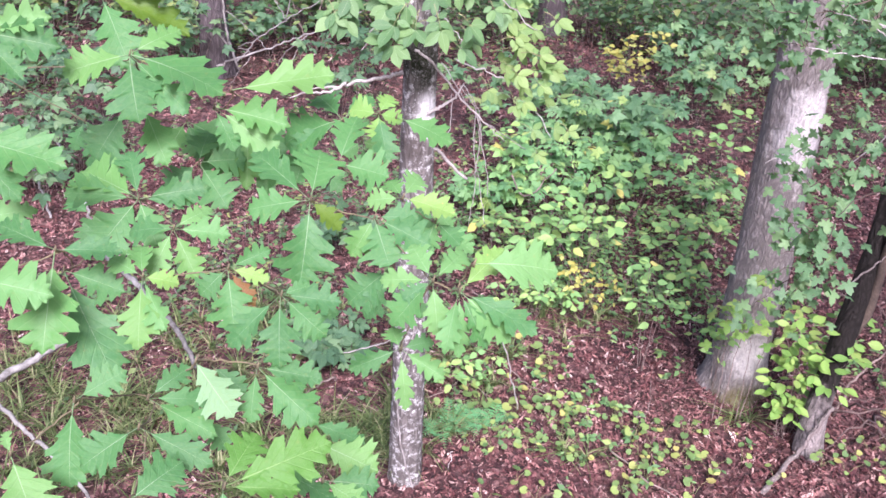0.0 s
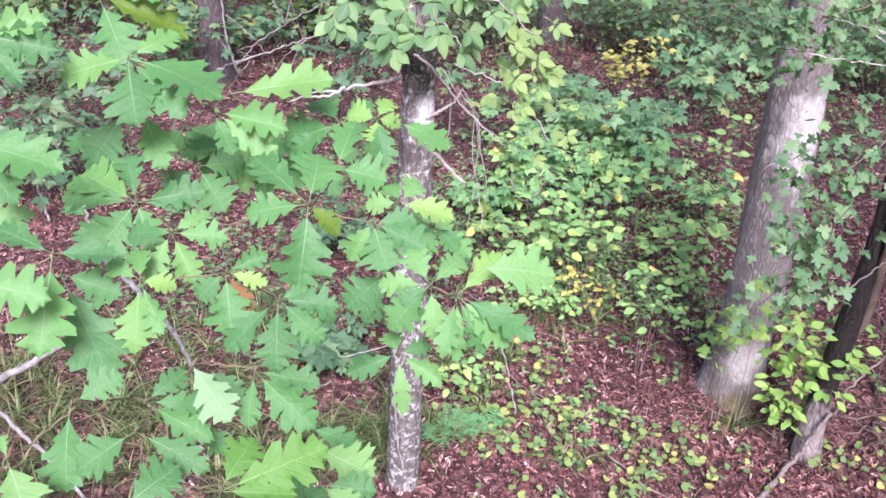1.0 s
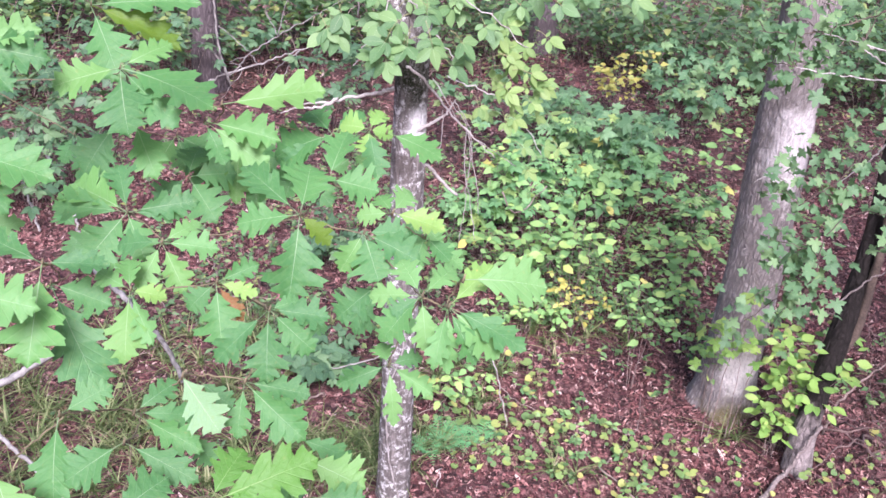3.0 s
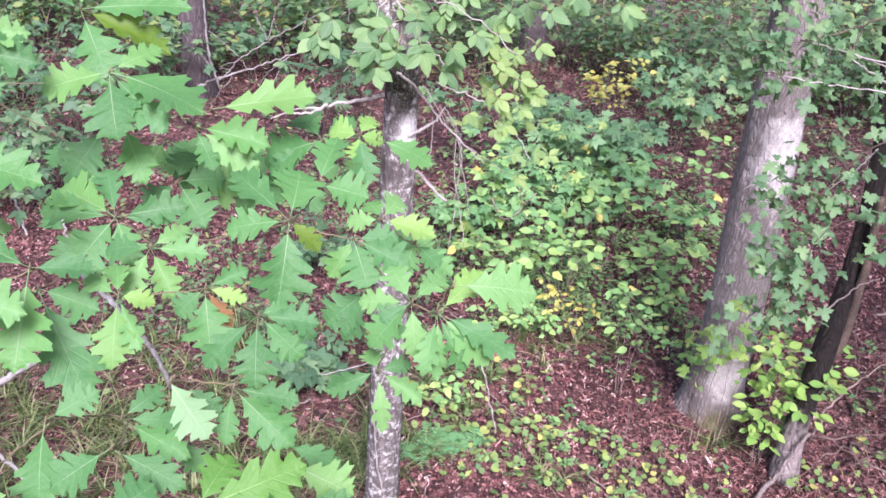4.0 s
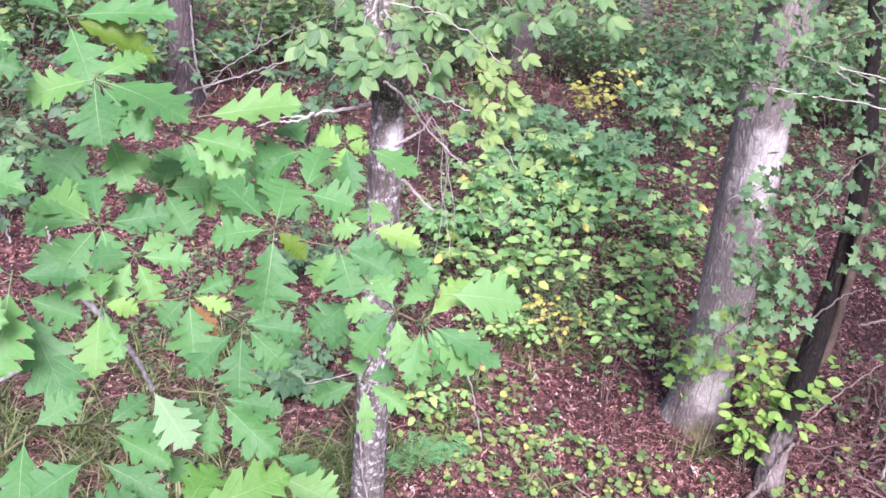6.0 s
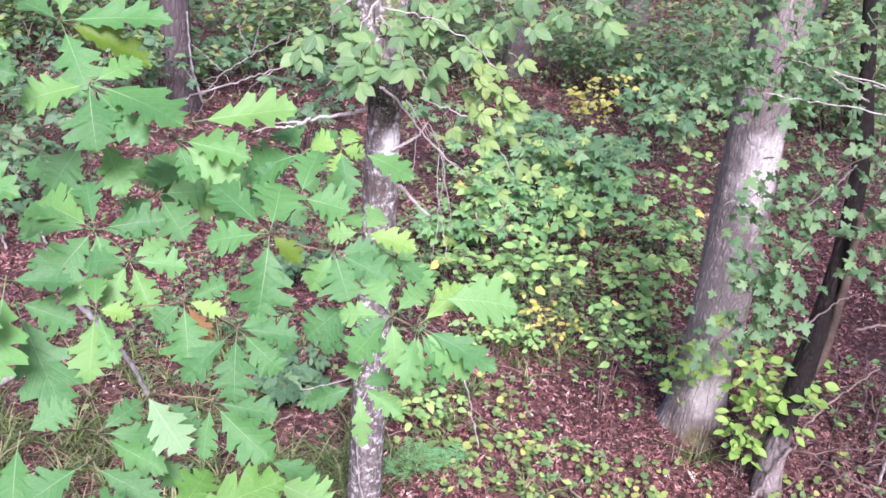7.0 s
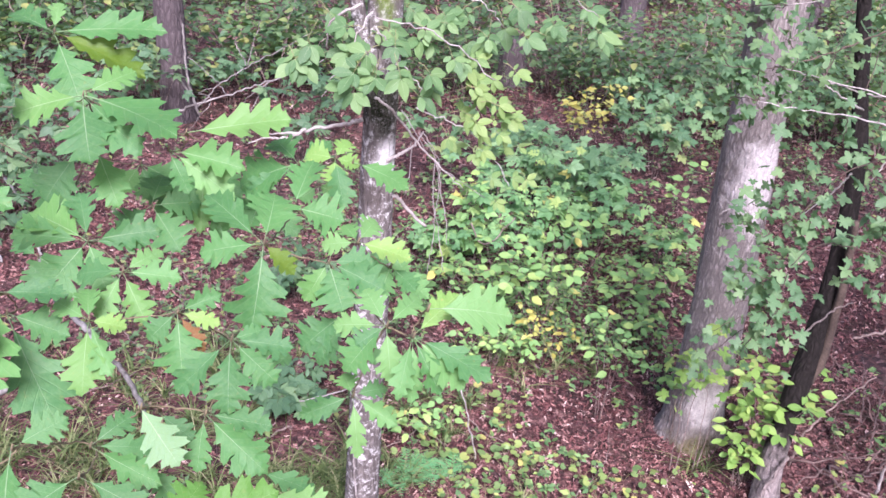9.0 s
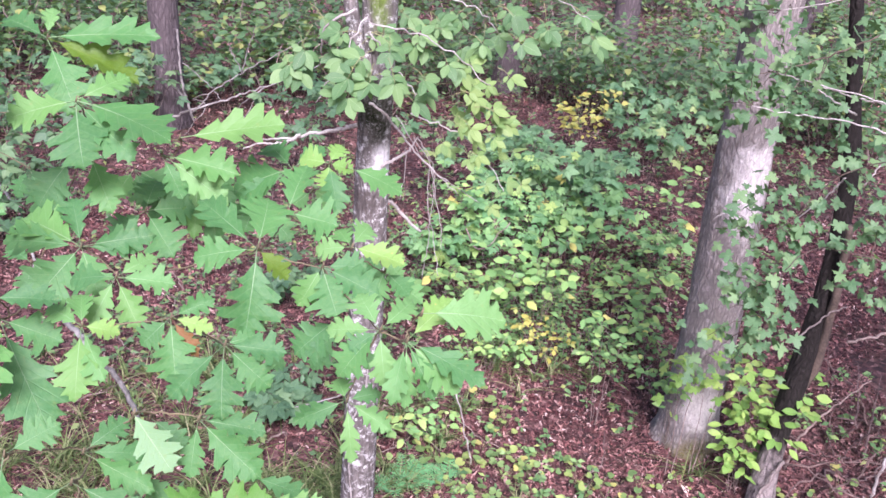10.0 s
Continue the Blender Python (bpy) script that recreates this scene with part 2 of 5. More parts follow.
# first spot: a paler ragged patch about two metres up the trunk
m_bark_big = bark_material("grey_bark", (0.125, 0.110, 0.104), (0.37, 0.335, 0.32), patch=(0.52, 0.48, 0.46), patch_amount=0.2, moss=(0.12, 0.10, 0.06), moss_amount=0.12, ridge=42.0, depth=0.010, patch_scale=3.0,
                          spots=(((-0.01, -0.2, 2.12), (0.20, 0.3, 0.36), (0.74, 0.70, 0.69)), ((-0.02, -0.3, 0.42), (0.22, 0.35, 0.24), (0.62, 0.59, 0.56)), ((0.0, -0.35, 0.02), (0.46, 0.4, 0.20), (0.13, 0.11, 0.05))))
m_bark_hick = bark_material("lichen_bark", (0.065, 0.056, 0.052), (0.25, 0.228, 0.215), patch=(0.56, 0.56, 0.55), patch_amount=0.42, moss=(0.05, 0.075, 0.018), moss_amount=0.08, ridge=34.0, depth=0.008, patch_scale=24.0,
                           spots=(((0.075, -0.1, 2.53), (0.07, 0.2, 0.12), (0.74, 0.74, 0.73)), ((-0.02, -0.1, 2.32), (0.11, 0.2, 0.10), (0.07, 0.06, 0.055)), ((0.03, -0.1, 2.80), (0.16, 0.25, 0.20), (0.012, 0.016, 0.007)), ((0.03, -0.1, 3.35), (0.06, 0.2, 0.22), (0.10, 0.15, 0.03))))
m_bark_dark = bark_material("wet_dark_bark", (0.008, 0.007, 0.006), (0.032, 0.027, 0.025), ridge=30.0, depth=0.014, spots=(((0.0, -0.1, 0.22), (0.3, 0.3, 0.36), (0.27, 0.235, 0.225)),))
m_bark_far = bark_material("violet_grey_bark", (0.055, 0.044, 0.047), (0.155, 0.130, 0.133), ridge=20.0, depth=0.02)
m_drift = bark_material("weathered_wood", (0.11, 0.09, 0.085), (0.33, 0.28, 0.26), ridge=40.0, depth=0.01)
m_twig = twig_material("oak_twig", (0.05, 0.036, 0.028), (0.115, 0.085, 0.065))
m_shoot = twig_material("oak_shoot", (0.10, 0.085, 0.050), (0.20, 0.165, 0.095))
m_petiole = twig_material("green_stem", (0.16, 0.20, 0.08), (0.30, 0.28, 0.14))
m_dead = twig_material("dead_wood", (0.20, 0.178, 0.165), (0.46, 0.43, 0.41))
m_far_limb = twig_material("grey_dead_wood", (0.12, 0.105, 0.10), (0.31, 0.29, 0.275))
m_lichen_limb = twig_material("lichen_limb", (0.065, 0.06, 0.055), (0.27, 0.265, 0.25), 40.0)
m_brush = twig_material("dark_twig", (0.06, 0.04, 0.036), (0.20, 0.135, 0.12))
m_stick = twig_material("dry_stick", (0.10, 0.07, 0.06), (0.34, 0.26, 0.23))

# ---- mesh helpers ----


class Shape:
    """Vertices, faces and texture places of one small form, kept as arrays so that many can be joined."""

    def __init__(self, verts, faces, uv=None):
        self.v = np.array(verts, float)
        self.f = [tuple(q) for q in faces]
        self.uv = np.array(uv, float) if uv is not None else np.zeros((len(self.v), 2))

    def moved(self, m):
        a = np.array(m)
        return Shape(self.v @ a[:3, :3].T + a[:3, 3], self.f, self.uv)


def joined(shapes):
    v, f, uv, n = [], [], [], 0
    for s in shapes:
        v.append(s.v)
        uv.append(s.uv)
        f.extend(tuple(i + n for i in q) for q in s.f)
        n += len(s.v)
    return Shape(np.concatenate(v), f, np.concatenate(uv))


def mesh(name, shape, material, smooth=True):
    me = bpy.data.meshes.new(name)
    me.from_pydata(shape.v.tolist(), [], shape.f)
    layer = me.uv_layers.new(name="UVMap")
    index = np.empty(len(me.loops), np.int32)
    me.loops.foreach_get("vertex_index", index)
    layer.data.foreach_set("uv", shape.uv[index].astype(np.float32).ravel())
    me.materials.append(material)
    if smooth:
        me.polygons.foreach_set("use_smooth", np.ones(len(me.polygons), bool))
    me.update()
    return me


def part(name, shape, material, parent, label="", kind=""):
    ob = new(name, shape if isinstance(shape, bpy.types.Mesh) else mesh(name, shape, material))
    ob.parent = parent
    return tagged(ob, label=label, kind=kind)


def thing(name, place, label, category, group="", kind=""):
    ob = new(name)
    ob.location = place
    ob.empty_display_size = 0.1
    return tagged(ob, label, category, group, kind)


def bend(points, steps=8):
    """A smooth line through the points (Catmull-Rom)."""
    p = [np.array(q, float) for q in points]
    p = [2 * p[0] - p[1], *p, 2 * p[-1] - p[-2]]
    out = []
    for a, b, c, d in zip(p, p[1:], p[2:], p[3:]):
        for k in range(steps):
            t = k / steps
            out.append(0.5 * (2 * b + (c - a) * t + (2 * a - 5 * b + 4 * c - d) * t * t + (3 * b - a - 3 * c + d) * t**3))
    return np.array([*out, p[-2]])


def tube(points, r0, r1, sides=7, rough=0.0, flare=None, seed=0):
    """A tapered round stem along the points; rough: uneven radius; flare: (height, extra) of a spreading foot."""
    p = np.array(points, float)
    run = np.r_[0, np.cumsum(np.linalg.norm(np.diff(p, axis=0), axis=1))]
    share = run / run[-1]
    ahead = np.gradient(p, axis=0)
    ahead /= np.linalg.norm(ahead, axis=1)[:, None] + 1e-9
    side = np.cross(ahead, (0.31, 0.87, 0.38) if abs(ahead[0][2]) > 0.7 else (0.1, 0.1, 1.0))
    side /= np.linalg.norm(side, axis=1)[:, None] + 1e-9
    other = np.cross(ahead, side)
    v, uv = [], []
    for k in range(len(p)):
        r = r0 + (r1 - r0) * share[k]
        for j in range(sides):
            a = 2 * math.pi * j / sides
            out = math.cos(a) * side[k] + math.sin(a) * other[k]
            q = r
            if rough:
                q *= 1 + rough * noise.noise(Vector((2.2 * math.cos(a) + seed, 2.2 * math.sin(a), 1.3 * run[k]))) + 0.5 * rough * noise.noise(Vector((7 * math.cos(a), 7 * math.sin(a) + seed, 5 * run[k])))
            if flare:
                lobe = 1 + 0.45 * math.sin(3 * a + seed) + 0.25 * math.sin(5 * a + 2 * seed)
                q += flare[1] * lobe * math.exp(-run[k] / flare[0])
            v.append(p[k] + q * out)
            uv.append((j / sides, share[k]))
    n = len(p)
    f = [(k * sides + j, k * sides + (j + 1) % sides, (k + 1) * sides + (j + 1) % sides, (k + 1) * sides + j) for k in range(n - 1) for j in range(sides)]
    v += [p[0], p[-1]]
    uv += [(0, 0), (0, 1)]
    f += [(n * sides, (j + 1) % sides, j) for j in range(sides)] + [(n * sides + 1, (n - 1) * sides + j, (n - 1) * sides + (j + 1) % sides) for j in range(sides)]
    return Shape(v, f, uv)


def crooked(points, rng, amount=0.03, steps=6):
    p = bend(points, steps)
    wob = np.array([[rng.uniform(-1, 1) for _ in range(3)] for _ in p]) * amount
    wob[0] = 0
    wob[-1] = 0
    return p + wob


def aim(place, along, facing, size, width=1.0):
    """The pose of a leaf with its foot at place, its length along one way and its face to another."""
    y = Vector(along).normalized()
    z = Vector(facing)
    z = z - z.dot(y) * y
    if z.length < 0.05:
        z = Vector((0.3, -0.2, 1)) - Vector((0.3, -0.2, 1)).dot(y) * y
    z.normalize()
    x = y.cross(z)
    m = Matrix((x * size * width, y * size, z * size)).transposed().to_4x4()
    m.translation = Vector(place)
    return m


# ---- leaf forms: length 1 along +y, face up +z, foot at the origin ----


def blade(outline, stalk, fold, droop, twist, rng, wave=0.02, asym=0.06):
    """A leaf from half-widths along its length; stalk: share of the length that is petiole."""
    v, uv, f = [], [], []
    n = len(outline)
    big, turn, slip = rng.uniform(0.0, 2.2 * asym), (rng.uniform(0, 6.28), rng.uniform(0, 6.28)), (rng.uniform(-0.4, 0.4) * asym, rng.uniform(-0.4, 0.4) * asym)
    for s, *sweep, w in outline:
        y = stalk + (1 - stalk) * s
        edge = stalk + (1 - stalk) * (sweep[0] if sweep else s)
        for k in (-1, -0.5, 0, 0.5, 1):
            side = 0 if k < 0 else 1
            ww = w * k * (1 + big * math.sin(7 * s + turn[side])) * (1 + (0.5 * asym * rng.uniform(-1, 1) if abs(k) == 1 else 0))
            yy = y + (edge - y + slip[side] * s * (1 - s) * 4) * abs(k) + (asym * 0.25 * rng.uniform(-1, 1) if abs(k) == 1 and 0.05 < s < 0.98 else 0)
            z = fold * abs(ww) - droop * y * y + twist * ww * y + wave * math.sin(9 * y + 2 * k) * abs(k)
            v.append((ww, yy, z))
            uv.append((0.5 + ww, yy))
    for k in range(n - 1):
        for j in range(4):
            f.append((5 * k + j, 5 * k + j + 1, 5 * k + j + 6, 5 * k + j + 5))
    m = len(v)
    t = 0.0075
    for y in (0.0, stalk * 0.55, stalk + 0.02):
        v += [(-t, y, -droop * y * y - 0.004), (t, y, -droop * y * y - 0.004), (0, y, -droop * y * y + 0.008)]
        uv += [(0.5, y)] * 3
    for k in range(2):
        a = m + 3 * k
        for i, j in ((0, 1), (1, 2), (2, 0)):
            f.append((a + i, a + j, a + j + 3, a + i + 3))
    return Shape(v, f, uv)


# each: place on the midrib, place of the edge, half-width
OAK_EDGE = [(0, 0, 0.012), (0.08, 0.07, 0.055), (0.16, 0.17, 0.125), (0.21, 0.26, 0.215), (0.245, 0.275, 0.170), (0.29, 0.30, 0.130), (0.34, 0.38, 0.225), (0.385, 0.47, 0.345), (0.42, 0.50, 0.310), (0.455, 0.555, 0.340), (0.48, 0.54, 0.235), (0.52, 0.54, 0.158),
            (0.57, 0.61, 0.255), (0.61, 0.69, 0.385), (0.645, 0.71, 0.340), (0.685, 0.79, 0.370), (0.71, 0.77, 0.250), (0.745, 0.765, 0.152), (0.79, 0.82, 0.205), (0.83, 0.895, 0.250), (0.855, 0.90, 0.165), (0.89, 0.91, 0.110), (0.925, 0.96, 0.122), (0.945, 0.955, 0.065), (1.0, 1.0, 0.003)]
OVATE_EDGE = [(0, 0.01), (0.08, 0.090), (0.22, 0.190), (0.42, 0.245), (0.62, 0.225), (0.78, 0.150), (0.91, 0.055), (1.0, 0.003)]
BROAD_EDGE = [(0, 0.02), (0.07, 0.13), (0.19, 0.235), (0.35, 0.275), (0.52, 0.245), (0.69, 0.155), (0.85, 0.06), (1.0, 0.003)]


def oak_leaf(rng):
    lower, upper, deep = rng.uniform(0.8, 1.15), rng.uniform(0.85, 1.12), rng.uniform(0.75, 1.15)
    edge = []
    for s, q, w in OAK_EDGE:
        k = lower + (upper - lower) * s
        if w < 0.16 and 0.25 < s < 0.8:
            k *= 2.0 - deep
        edge.append((s, q, w * k * rng.uniform(0.94, 1.06)))
    return blade(edge, rng.uniform(0.13, 0.21), rng.uniform(-0.10, 0.34), rng.uniform(0.0, 0.28), rng.uniform(-0.25, 0.25), rng, 0.026, 0.06)


def ovate_leaf(rng, edge=OVATE_EDGE, stalk=0.1):
    return blade(edge, stalk, rng.uniform(0.0, 0.25), rng.uniform(0.0, 0.22), rng.uniform(-0.2, 0.2), rng, 0.012, 0.04)


def compound_form(rng, fan):
    """A leaf of several narrow leaflets: fanned from the stalk's end, or in pairs along it."""
    out = []
    spread = ((-108, 0.36, 0.40), (-56, 0.37, 0.50), (0, 0.38, 0.60), (56, 0.37, 0.50), (108, 0.36, 0.40)) if fan else ((-68, 0.30, 0.34), (68, 0.30, 0.34), (-60, 0.50, 0.38), (60, 0.50, 0.38), (-50, 0.66, 0.36), (50, 0.66, 0.36), (0, 0.68, 0.40))
    for a, y, size in spread:
        a = radians(a + rng.uniform(-10, 10))
        m = aim((0, y, 0), (math.sin(a), math.cos(a), rng.uniform(-0.35, 0.05)), (rng.gauss(0, 0.2), rng.gauss(0, 0.2), 1), size * rng.uniform(0.9, 1.1))
        out.append(ovate_leaf(rng, BROAD_EDGE if fan else OVATE_EDGE, 0.04).moved(m))
    out.append(tube([(0, 0, 0), (0, 0.35, 0.012), (0, 0.38 if fan else 0.7, 0)], 0.008, 0.006, 4))
    return joined(out)


def disc_leaf(rng, radii, stalk, cup, droop):
    """A leaf whose edge goes round the stalk's end: radii by angle from the tip, both sides alike."""
    pts, uv, f = [(0, stalk, 0)], [(0.5, stalk)], []
    n = len(radii)
    ring = [(k * math.pi / (n - 1), r) for k, r in enumerate(radii)]
    ring = ring + [(-a, r) for a, r in reversed(ring[1:-1])]
    for share in (0.5, 1.0):
        for a, r in ring:
            q = r * share * (1 + 0.06 * rng.uniform(-1, 1))
            x, y = q * math.sin(a), stalk + q * math.cos(a)
            pts.append((x, y, cup * q * q - droop * (y - stalk) * abs(y - stalk) + 0.02 * rng.uniform(-1, 1)))
            uv.append((0.5 + x, y))
    k = len(ring)
    for j in range(k):
        f.append((0, 1 + (j + 1) % k, 1 + j))
        f.append((1 + j, 1 + (j + 1) % k, 1 + k + (j + 1) % k, 1 + k + j))
    m = len(pts)
    pts += [(-0.008, 0, 0), (0.008, 0, 0), (0, 0, 0.012), (-0.008, stalk, 0), (0.008, stalk, 0), (0, stalk, 0.006)]
    uv += [(0.5, 0.0)] * 6
    f += [(m, m + 1, m + 4, m + 3), (m + 1, m + 2, m + 5, m + 4), (m + 2, m, m + 3, m + 5)]
    return Shape(pts, f, uv)


def maple_leaf(rng):
    return disc_leaf(rng, (0.64, 0.52, 0.50, 0.36, 0.27, 0.42, 0.44, 0.58, 0.44, 0.38, 0.25, 0.36, 0.42, 0.30, 0.20, 0.08), 0.32, rng.uniform(-0.25, 0.1), rng.uniform(0.1, 0.7))


def round_leaf(rng):
    return disc_leaf(rng, (0.50, 0.47, 0.45, 0.45, 0.45, 0.44, 0.42, 0.36, 0.16), 0.42, rng.uniform(-0.3, 0.3), rng.uniform(-0.1, 0.4))


def dry_leaf(rng):
    """A withered leaf: a torn, crumpled outline round a bent middle line."""
    n, long = rng.randint(8, 11), rng.uniform(1.4, 4.8)
    c, d, t = rng.uniform(-1.2, 1.8), rng.uniform(-0.8, 1.0), rng.uniform(-1.2, 1.2)
    pts, uv = [], []

    def put(x, y):
        pts.append((x, y, c * x * x - d * y * y * 0.6 + t * x * y + rng.uniform(-0.05, 0.05)))
        uv.append((0.5 + x, 0.5 + y))

    put(0, -0.12)
    put(0, 0.14)
    for k in range(n):
        a = 6.283 * k / n
        q = rng.uniform(0.32, 0.56) * (0.8 if k % 2 else 1.0)
        put(q * math.sin(a) / long ** 0.5, q * math.cos(a) * long ** 0.5)
    f = [(0 if math.cos(6.283 * (k + 0.5) / n) < 0 else 1, 2 + (k + 1) % n, 2 + k) for k in range(n)]
    return Shape(pts, f, uv)


R = random.Random(11)
oak_forms = [mesh("oak_leaf", oak_leaf(R), m_oak) for _ in range(14)]
hick_forms = [mesh("leaflet", ovate_leaf(R, OVATE_EDGE, 0.05), m_hick) for _ in range(4)]
maple_forms = [mesh("maple_leaf", maple_leaf(R), m_maple) for _ in range(5)]
bright_forms = [mesh("ovate_leaf", ovate_leaf(R), m_bright) for _ in range(4)]
round_forms = [mesh("round_leaf", round_leaf(R), m_round) for _ in range(4)]


def recoloured(forms, material):
    out = []
    for me in forms:
        c = me.copy()
        c.materials[0] = material
        out.append(c)
    return out


flat_forms = [mesh("oak_leaf", blade(OAK_EDGE, 0.06, 0.10, 0.05, 0.1, R, 0.01, 0.04), m_oak)]
oak_light, oak_shaded, oak_lime, oak_olive, oak_yellow, oak_brown = (recoloured(oak_forms[:n], m) for n, m in ((10, m_oak_light), (10, m_oak_shaded), (6, m_oak_lime), (4, m_oak_olive), (6, m_oak_yellow), (3, m_brown)))
hick_pale = recoloured(hick_forms, m_hick_pale)
shrub_forms = {k: recoloured([mesh("ovate_leaf", ovate_leaf(R, BROAD_EDGE if i % 2 else OVATE_EDGE), m) for i in range(4)], m)
               for k, m in (("green", m_shrub), ("lime", m_shrub_lime), ("blue", m_shrub_blue), ("yellow", m_yellow))}
shrub_forms["green"] = [mesh("compound_leaf", compound_form(R, i != 2), m_shrub) for i in range(4)]
shrub_forms["mint"] = [mesh("compound_leaf", compound_form(R, i != 2), m_mint) for i in range(4)]
shrub_forms["dim"] = [mesh("compound_leaf", compound_form(R, i != 2), m_shrub_shaded) for i in range(4)]
shrub_forms["blue"] = [mesh("compound_leaf", compound_form(R, i != 2), m_shrub_blue) for i in range(4)]


def leaf_on(parent, me, m, name="leaf", label=""):
    """One leaf under its plant; m is in the plant's own space."""
    ob = new(name, me)
    ob.parent = parent
    ob.matrix_local = m
    return tagged(ob, label=label)


def heading(bearing, rise):
    b, p = radians(bearing), radians(rise)
    return Vector((math.cos(p) * math.sin(b), math.cos(p) * math.cos(b), math.sin(p)))

# ---- ground ----


def ground_height(x, y):
    return 0.05 * noise.noise(Vector((0.55 * x, 0.55 * y, 0.3))) + 0.10 * noise.noise(Vector((0.13 * x, 0.13 * y, 4.0))) * min(1.0, max(0.0, (y - 7) / 8)) + 0.012 * noise.noise(Vector((3.1 * x, 3.1 * y, 9.0)))


def spaced(lo, hi, step, far):
    mid = np.arange(lo, hi + 1e-6, step)
    out = np.geomspace(1.0, far, 12)
    return np.r_[lo - out[::-1], mid, hi + out]


def build_ground():
    xs, ys = spaced(-9, 13, 0.16, 600), spaced(2.5, 26, 0.16, 600)
    v = [(x, y, ground_height(x, y)) for y in ys for x in xs]
    w = len(xs)
    f = [(j * w + i, j * w + i + 1, (j + 1) * w + i + 1, (j + 1) * w + i) for j in range(len(ys) - 1) for i in range(w - 1)]
    ob = new("ground", mesh("ground", Shape(v, f), m_soil))
    return tagged(ob, "dark brown forest floor under fallen leaves", "ground", kind="structure")


build_ground()


def build_litter():
    rng = random.Random(5)
    forms = [dry_leaf(rng) for _ in range(24)]
    out = []
    bands = ((3.6, 6.5, -3.2, 4.6, 2900), (6.5, 9.5, -4.2, 6.2, 1700), (9.5, 14.5, -6.5, 9.5, 330), (14.5, 24, -9, 14, 60))
    for y0, y1, x0, x1, many in bands:
        for _ in range(int((y1 - y0) * (x1 - x0) * many)):
            x, y = rng.uniform(x0, x1), rng.uniform(y0, y1)
            if x < 0.1 and y < 7 and rng.random() < 0.35:  # thinner among sedge; bared dark soil stands in for the oak's shade
                continue
            size = rng.choice((0.012, 0.016, 0.022, 0.029, 0.042)) * rng.uniform(0.8, 1.2) * (1 + 0.12 * max(0, y - 6.5))
            tilt = rng.gauss(0, 36)
            m = Matrix.LocRotScale((x, y, ground_height(x, y) + rng.uniform(0.004, 0.03)), Euler((radians(tilt), radians(rng.gauss(0, 36)), rng.uniform(0, 6.28))), (size, size, size))
            out.append(rng.choice(forms).moved(m))
    ob = new("leaf_litter", mesh("leaf_litter", joined(out), m_litter, smooth=True))
    tagged(ob, "dry curled red-brown and tan leaves covering the forest floor", "leaf litter", kind="stuff")


build_litter()


def grass_tuft(x, y, many, tall, rng, out):
    for _ in range(many):
        a, lean = rng.uniform(0, 6.28), rng.uniform(0.6, 1.6)
        px, py = x + rng.gauss(0, 0.015), y + rng.gauss(0, 0.015)
        h, w = tall * rng.uniform(0.5, 1.1), rng.uniform(0.0040, 0.0085)
        d = np.array([math.cos(a), math.sin(a), 0])
        s = np.array([-math.sin(a), math.cos(a), 0]) * w
        z = ground_height(px, py)
        pts, uv = [], []
        for k in range(4):
            t = k / 3
            c = np.array([px, py, z]) + d * h * lean * t * t + np.array([0, 0, h * (t - 0.45 * lean * t * t)])
            q = 1 - 0.85 * t
            pts += [c - s * q, c + s * q]
            uv += [(0.4, t), (0.6, t)]
        out.append(Shape(pts, [(0, 1, 3, 2), (2, 3, 5, 4), (4, 5, 7, 6)], uv))


def build_grass():
    rng = random.Random(8)
    out = []
    # loose swards: centre, half-widths, tufts
    for cx, cy, ax, ay, n in ((-1.75, 5.0, 0.9, 0.75, 85), (-0.45, 4.65, 0.5, 0.6, 62), (-1.0, 5.9, 1.3, 0.9, 50), (0.1, 4.9, 0.3, 0.4, 14), (2.62, 4.95, 0.10, 0.03, 2), (1.6, 6.3, 0.5, 0.3, 10), (1.1, 4.6, 0.7, 0.3, 3), (0.5, 5.6, 0.5, 0.4, 10)):
        for _ in range(n):
            grass_tuft(cx + ax * rng.gauss(0, 0.55), cy + ay * rng.gauss(0, 0.55), rng.randint(12, 26), rng.uniform(0.16, 0.34), rng, out)
    ob = new("grass", mesh("grass", joined(out), m_grass))
    tagged(ob, "olive and straw-coloured sedge tufts between fallen leaves", "grass", kind="stuff")


build_grass()

# ---- trees ----


def crown(parent, rng, centres, many, size, name="crown"):
    """Loose leafy clumps round the given centres, in the tree's own space."""
    forms = [oak_leaf(rng) for _ in range(3)]
    out = []
    for cx, cy, cz, r in centres:
        for _ in range(many):
            d = Vector((rng.gauss(0, 1), rng.gauss(0, 1), rng.gauss(0, 0.6)))
            d = d.normalized() * r * rng.uniform(0.35, 1.0)
            m = aim((cx + d.x, cy + d.y, cz + d.z), (rng.gauss(0, 1), rng.gauss(0, 1), rng.uniform(-0.7, 0.1)), (rng.gauss(0, 0.4), rng.gauss(0, 0.4), 1), size * rng.uniform(0.7, 1.2))
            out.append(rng.choice(forms).moved(m))
    return part(name, joined(out), m_crown, parent, "loose green leaf clumps", "stuff")


